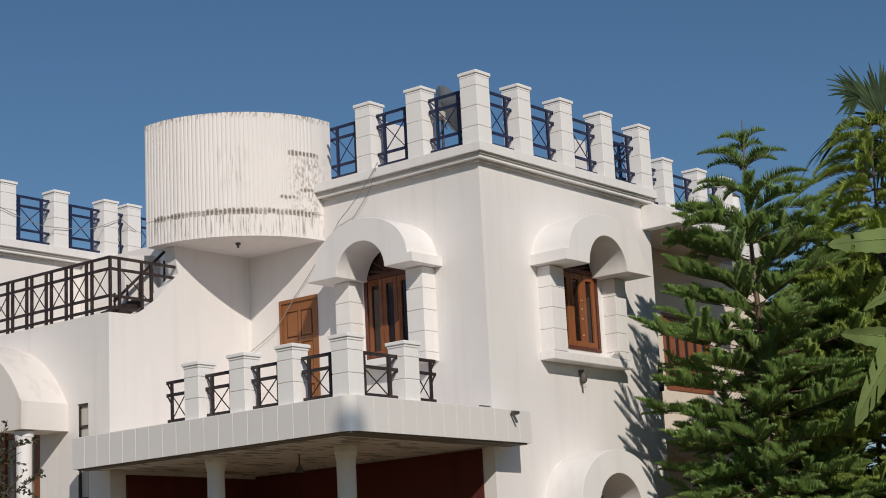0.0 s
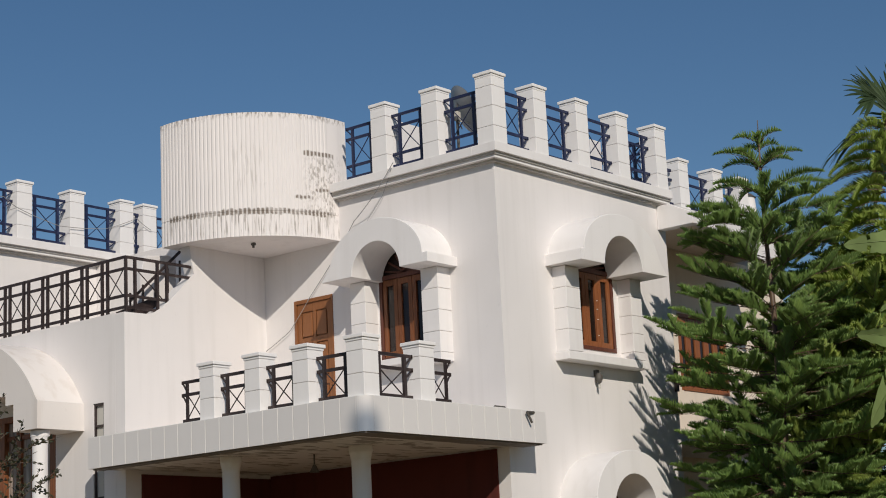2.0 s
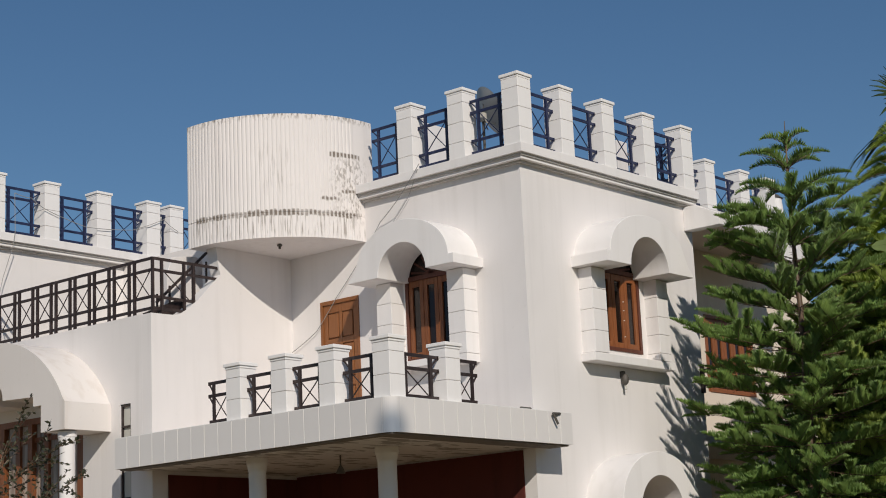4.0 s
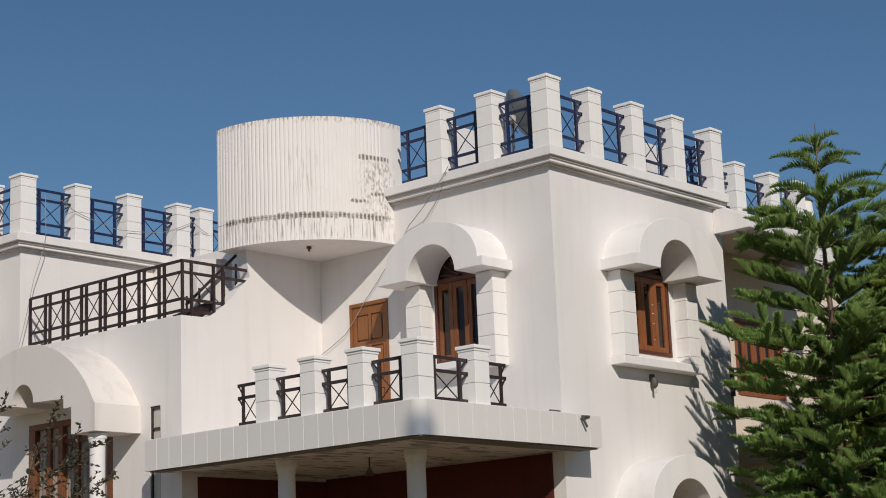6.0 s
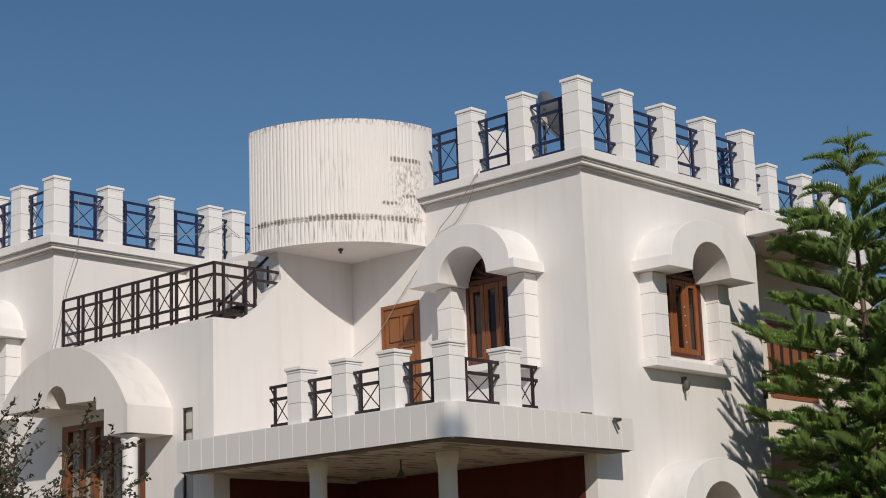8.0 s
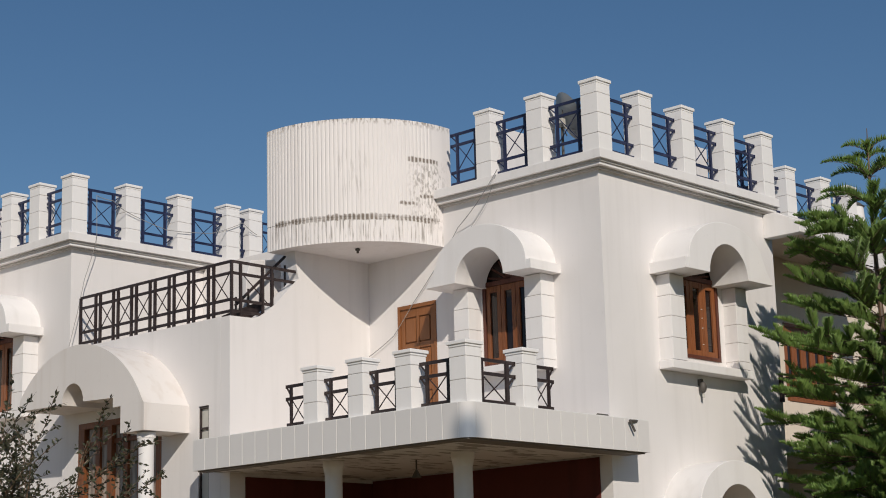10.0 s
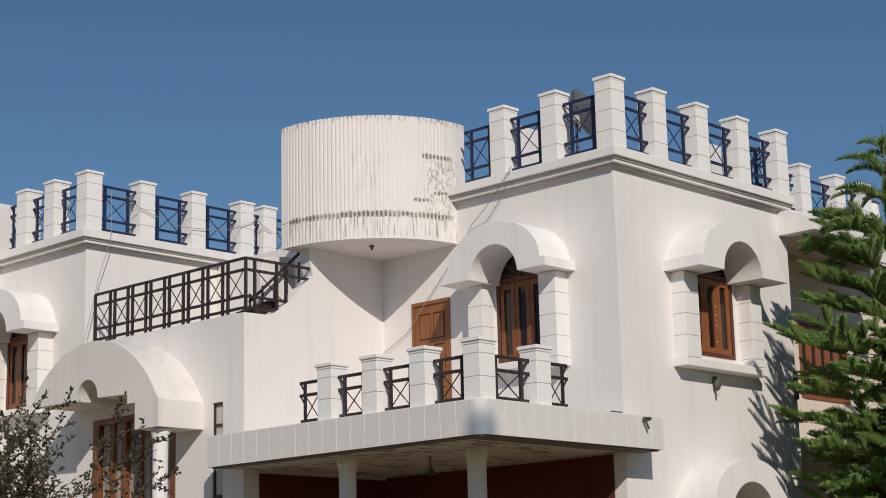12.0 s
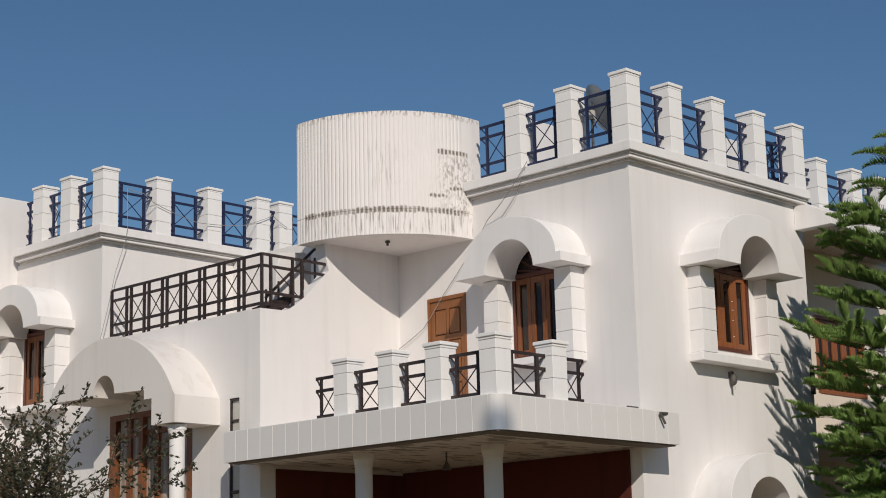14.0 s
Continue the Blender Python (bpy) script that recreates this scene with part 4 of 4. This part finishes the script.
def palm(name, at, height, rng):
    """A fan palm: a slim trunk, long leaf stalks and round pleated blades split into drooping fingers."""
    e = empty(name, at)
    bm = bmesh.new()
    for i in range(8):
        bar(bm, (0, 0, height * i / 8), (0, 0, height * (i + 1) / 8), 0.14, 10, 0.13)
    part("trunk", bm, BARK, e, smooth=True)
    heart = Vector((0, 0, height))
    toward = Vector((-0.77, -0.64, 0))
    across = Vector((0.64, -0.77, 0))
    leaves = [(across * -0.55 + Vector((0, 0, 0.82)), toward + Vector((0.5, -0.3, 0.3)), 1.0, 1.75, 0.30), (across * -0.85 + Vector((0, 0, 0.02)), Vector((0.3, 0.2, 1)), 1.20, 0.55, 0.80),
              (across * -0.10 + Vector((0, 0, 0.35)), toward, 1.55, 0.60, 0.05), (across * -0.35 + Vector((0, 0, -0.30)), Vector((0, 0.3, 1)), 1.2, 1.0, 0.9)]
    for k in range(9):
        an = rng.uniform(-1.2, 2.9)
        leaves.append((across * (0.75 * math.cos(an * 0.6)) - toward * 0.5 * math.sin(an) + Vector((0, 0, rng.uniform(-0.3, 0.9))), toward + Vector((0, 0, rng.uniform(0, 1))), rng.uniform(0.9, 1.3), 1.5, rng.uniform(0.1, 0.5)))
    for stalk, normal, radius, spread_, droop in leaves:
        hub = heart + stalk
        ax = stalk.normalized()
        nn = (normal - ax * normal.dot(ax)).normalized()
        cr = ax.cross(nn)
        verts, faces = [], []
        spike(verts, faces, heart, stalk, stalk.length * 1.05, 0.022)
        fingers = int(17 * spread_ / 1.2) + 8
        for i in range(fingers):
            th = -spread_ + 2 * spread_ * i / (fingers - 1) + rng.uniform(-0.06, 0.06)
            dd = ax * math.cos(th) + cr * math.sin(th)
            ww = (cr * math.cos(th) - ax * math.sin(th))
            l = radius * rng.uniform(0.62, 1.10) * (1 - 0.16 * abs(th) / spread_)
            j = len(verts)
            for f, w in ((0.0, 0.006), (0.45, 0.046), (0.75, 0.034), (1.0, 0.002)):
                c = hub + dd * l * f + nn * rng.uniform(-0.02, 0.02) - Vector((0, 0, droop * l * f * f))
                verts += [tuple(c - ww * w + nn * 0.012), tuple(c), tuple(c + ww * w + nn * 0.012)]
            for r in range(3):
                for c in range(2):
                    v = j + 3 * r + c
                    faces.append((v, v + 1, v + 4, v + 3))
        fr = new("frond", mesh_of("frond", verts, faces, PALM))
        fr.parent = e
    return tagged(e, "dark green fan palm rising behind the pines", "palm tree")


rng = random.Random(9)
conifer("pine_tree", (8.6, -1.9, 0), 7.1, lambda d: min(0.5 + 0.5 * d, 2.2), 0.2, 0.34, NEEDLE, rng, "dark pine filling the gap between house and garden", 0.036, 0.17)
# Filler pine, added to hide the bright wall behind the tall one.
conifer("pine_tree", (5.75, -1.55, 0), 5.8, lambda d: min(0.4 + 0.4 * d, 1.3), 0.2, 0.34, NEEDLE, rng, "small dark pine in the shade against the house", 0.036, 0.17)
palm("palm_tree", (15.02, 0.14, 0), 11.5, rng)


def blade(parent, a, b, width, droop, hang, cuts, rng, name="leaf"):
    """A banana leaf: a midrib from a to b and two torn halves that hang from it."""
    a, b = Vector(a), Vector(b)
    ax = (b - a).normalized()
    side = ax.cross(Vector((0, 0, 1))).normalized()
    verts, faces = [], []
    n = 40
    gaps = {rng.randrange(4, n - 3) for _ in range(cuts)}
    def at(t):
        return a.lerp(b, t) + Vector((0, 0, -droop * (2 * t - 1) ** 2 + droop))
    for s, h in ((-1, hang[0]), (1, hang[1])):
        start = len(verts)
        for i in range(n + 1):
            t = i / n
            w = width * max(0.0, math.sin(math.pi * min(1, 0.10 + 0.90 * t))) ** 0.6
            p = at(t)
            dirn = (side * s * (1 - abs(h)) + Vector((0, 0, h)) + ax * 0.18).normalized()
            for k in range(4):
                q = k / 3
                verts.append(tuple(p + dirn * (w * q) + Vector((0, 0, -0.10 * w * q * q + 0.01 * math.sin(i * 1.9 + s) * q))))
        for i in range(n):
            for k in range(3):
                if i in gaps and k > 0:
                    continue
                v = start + i * 4 + k
                faces.append((v, v + 1, v + 5, v + 4))
    for i in range(12):
        p, q = at(i / 12), at((i + 1) / 12)
        spike(verts, faces, p, q - p, (q - p).length * 1.2, 0.022 * (1.1 - i / 12))
    ob = new(name, mesh_of(name, verts, faces, BANANA))
    for pl in ob.data.polygons:
        pl.use_smooth = True
    ob.parent = parent
    return ob


ban = tagged(empty("banana_plant"), "banana plant with large pale green torn leaves", "banana plant")
ALONG = Vector((0.64, -0.77, 0))
TIP = Vector((3.0, -4.05, 0))


def beside(d, z):
    return TIP + ALONG * d + Vector((0, 0, z))


bm = bmesh.new()
bar(bm, beside(2.3, 0), beside(2.1, 6.3), 0.16, 12, 0.09)
part("stem", bm, BANANA, ban, smooth=True)
blade(ban, beside(2.1, 6.66), beside(0.0, 6.62), 0.20, 0.03, (0.85, -0.85), 2, rng)
blade(ban, beside(2.0, 4.95), beside(0.06, 5.30), 0.20, 0.05, (0.6, -0.8), 1, rng)
blade(ban, beside(1.35, 5.65), beside(0.14, 3.98), 0.42, 0.10, (0.75, -0.7), 9, rng)
blade(ban, beside(1.9, 6.25), beside(0.42, 5.62), 0.12, 0.06, (0.7, -0.7), 0, rng)
blade(ban, beside(1.9, 3.6), beside(0.60, 3.62), 0.13, 0.05, (0.7, -0.7), 0, rng)


# ---- shrub in the foreground ----
def shrub(name, at, rng):
    e = empty(name, at)
    right = Vector((0.70, -0.71, 0))
    back = Vector((0.71, 0.70, 0))
    verts, faces, tv, tf = [], [], [], []
    def leaves(p, d, size):
        for _ in range(2):
            dd = (d * rng.uniform(0.2, 0.8) + Vector((rng.uniform(-1, 1), rng.uniform(-1, 1), rng.uniform(-0.6, 0.8)))).normalized()
            s = dd.orthogonal().normalized()
            s.rotate(Matrix.Rotation(rng.uniform(0, 6.28), 3, dd))
            up = dd.cross(s)
            l, w = size * rng.uniform(0.8, 1.4), size * 0.27
            p = p + d * rng.uniform(-0.03, 0.03)
            k = len(verts)
            verts.extend([tuple(p), tuple(p + dd * l * 0.5 + s * w), tuple(p + dd * l * 0.45 + up * w * 0.25), tuple(p + dd * l * 0.5 - s * w), tuple(p + dd * l)])
            faces.extend([(k, k + 1, k + 2), (k, k + 2, k + 3), (k + 1, k + 4, k + 2), (k + 2, k + 4, k + 3)])
    def grow(p, d, length, r, level):
        n = max(3, int(length / 0.05))
        for i in range(n):
            d = (d + Vector((rng.uniform(-0.11, 0.11), rng.uniform(-0.11, 0.11), rng.uniform(-0.08, 0.10) - 0.02 * level))).normalized()
            q = p + d * (length / n)
            sprig(tv, tf, p, d, length / n * 2.2, r * (1 - 0.7 * i / n))
            t = i / n
            if level < 2 and t > 0.30 and rng.random() < (0.62 if level == 0 else 0.5):
                nd = (d * 0.7 + Vector((rng.uniform(-1, 1), rng.uniform(-1, 1), rng.uniform(-0.2, 0.7))) * 0.75).normalized()
                grow(q, nd, length * rng.uniform(0.25, 0.42), r * 0.5, level + 1)
            if level > 0 or t > 0.5:
                leaves(q, d, 0.036)
                if level == 2:
                    leaves(q, d, 0.038)
            p = q
    for k in range(20):
        x = -2.35 + 1.55 * (k / 10) if k < 11 else -1.50 + 0.09 * (k - 11) + rng.uniform(-0.08, 0.08)
        lean = right * (0.03 * x + rng.uniform(-0.14, 0.14)) + back * rng.uniform(-0.25, 0.25)
        tall = 2.60 if x < -1.4 else 2.60 - 0.15 * (x + 1.4)
        grow(right * (x * 0.75), Vector((0, 0, 1)) + lean, tall * rng.uniform(0.82, 1.08), 0.018, 0)
    for n_, v, f_, m_ in (("foliage", verts, faces, SHRUB), ("twigwork", tv, tf, BARK)):
        ob = new(n_, mesh_of(n_, v, f_, m_))
        ob.parent = e
        tagged(ob, kind="stuff")
    return tagged(e, "open dark shrub with thin twigs and small leaves", "shrub")


shrub("garden_shrub", (-12.60, -4.70, 0), random.Random(11))
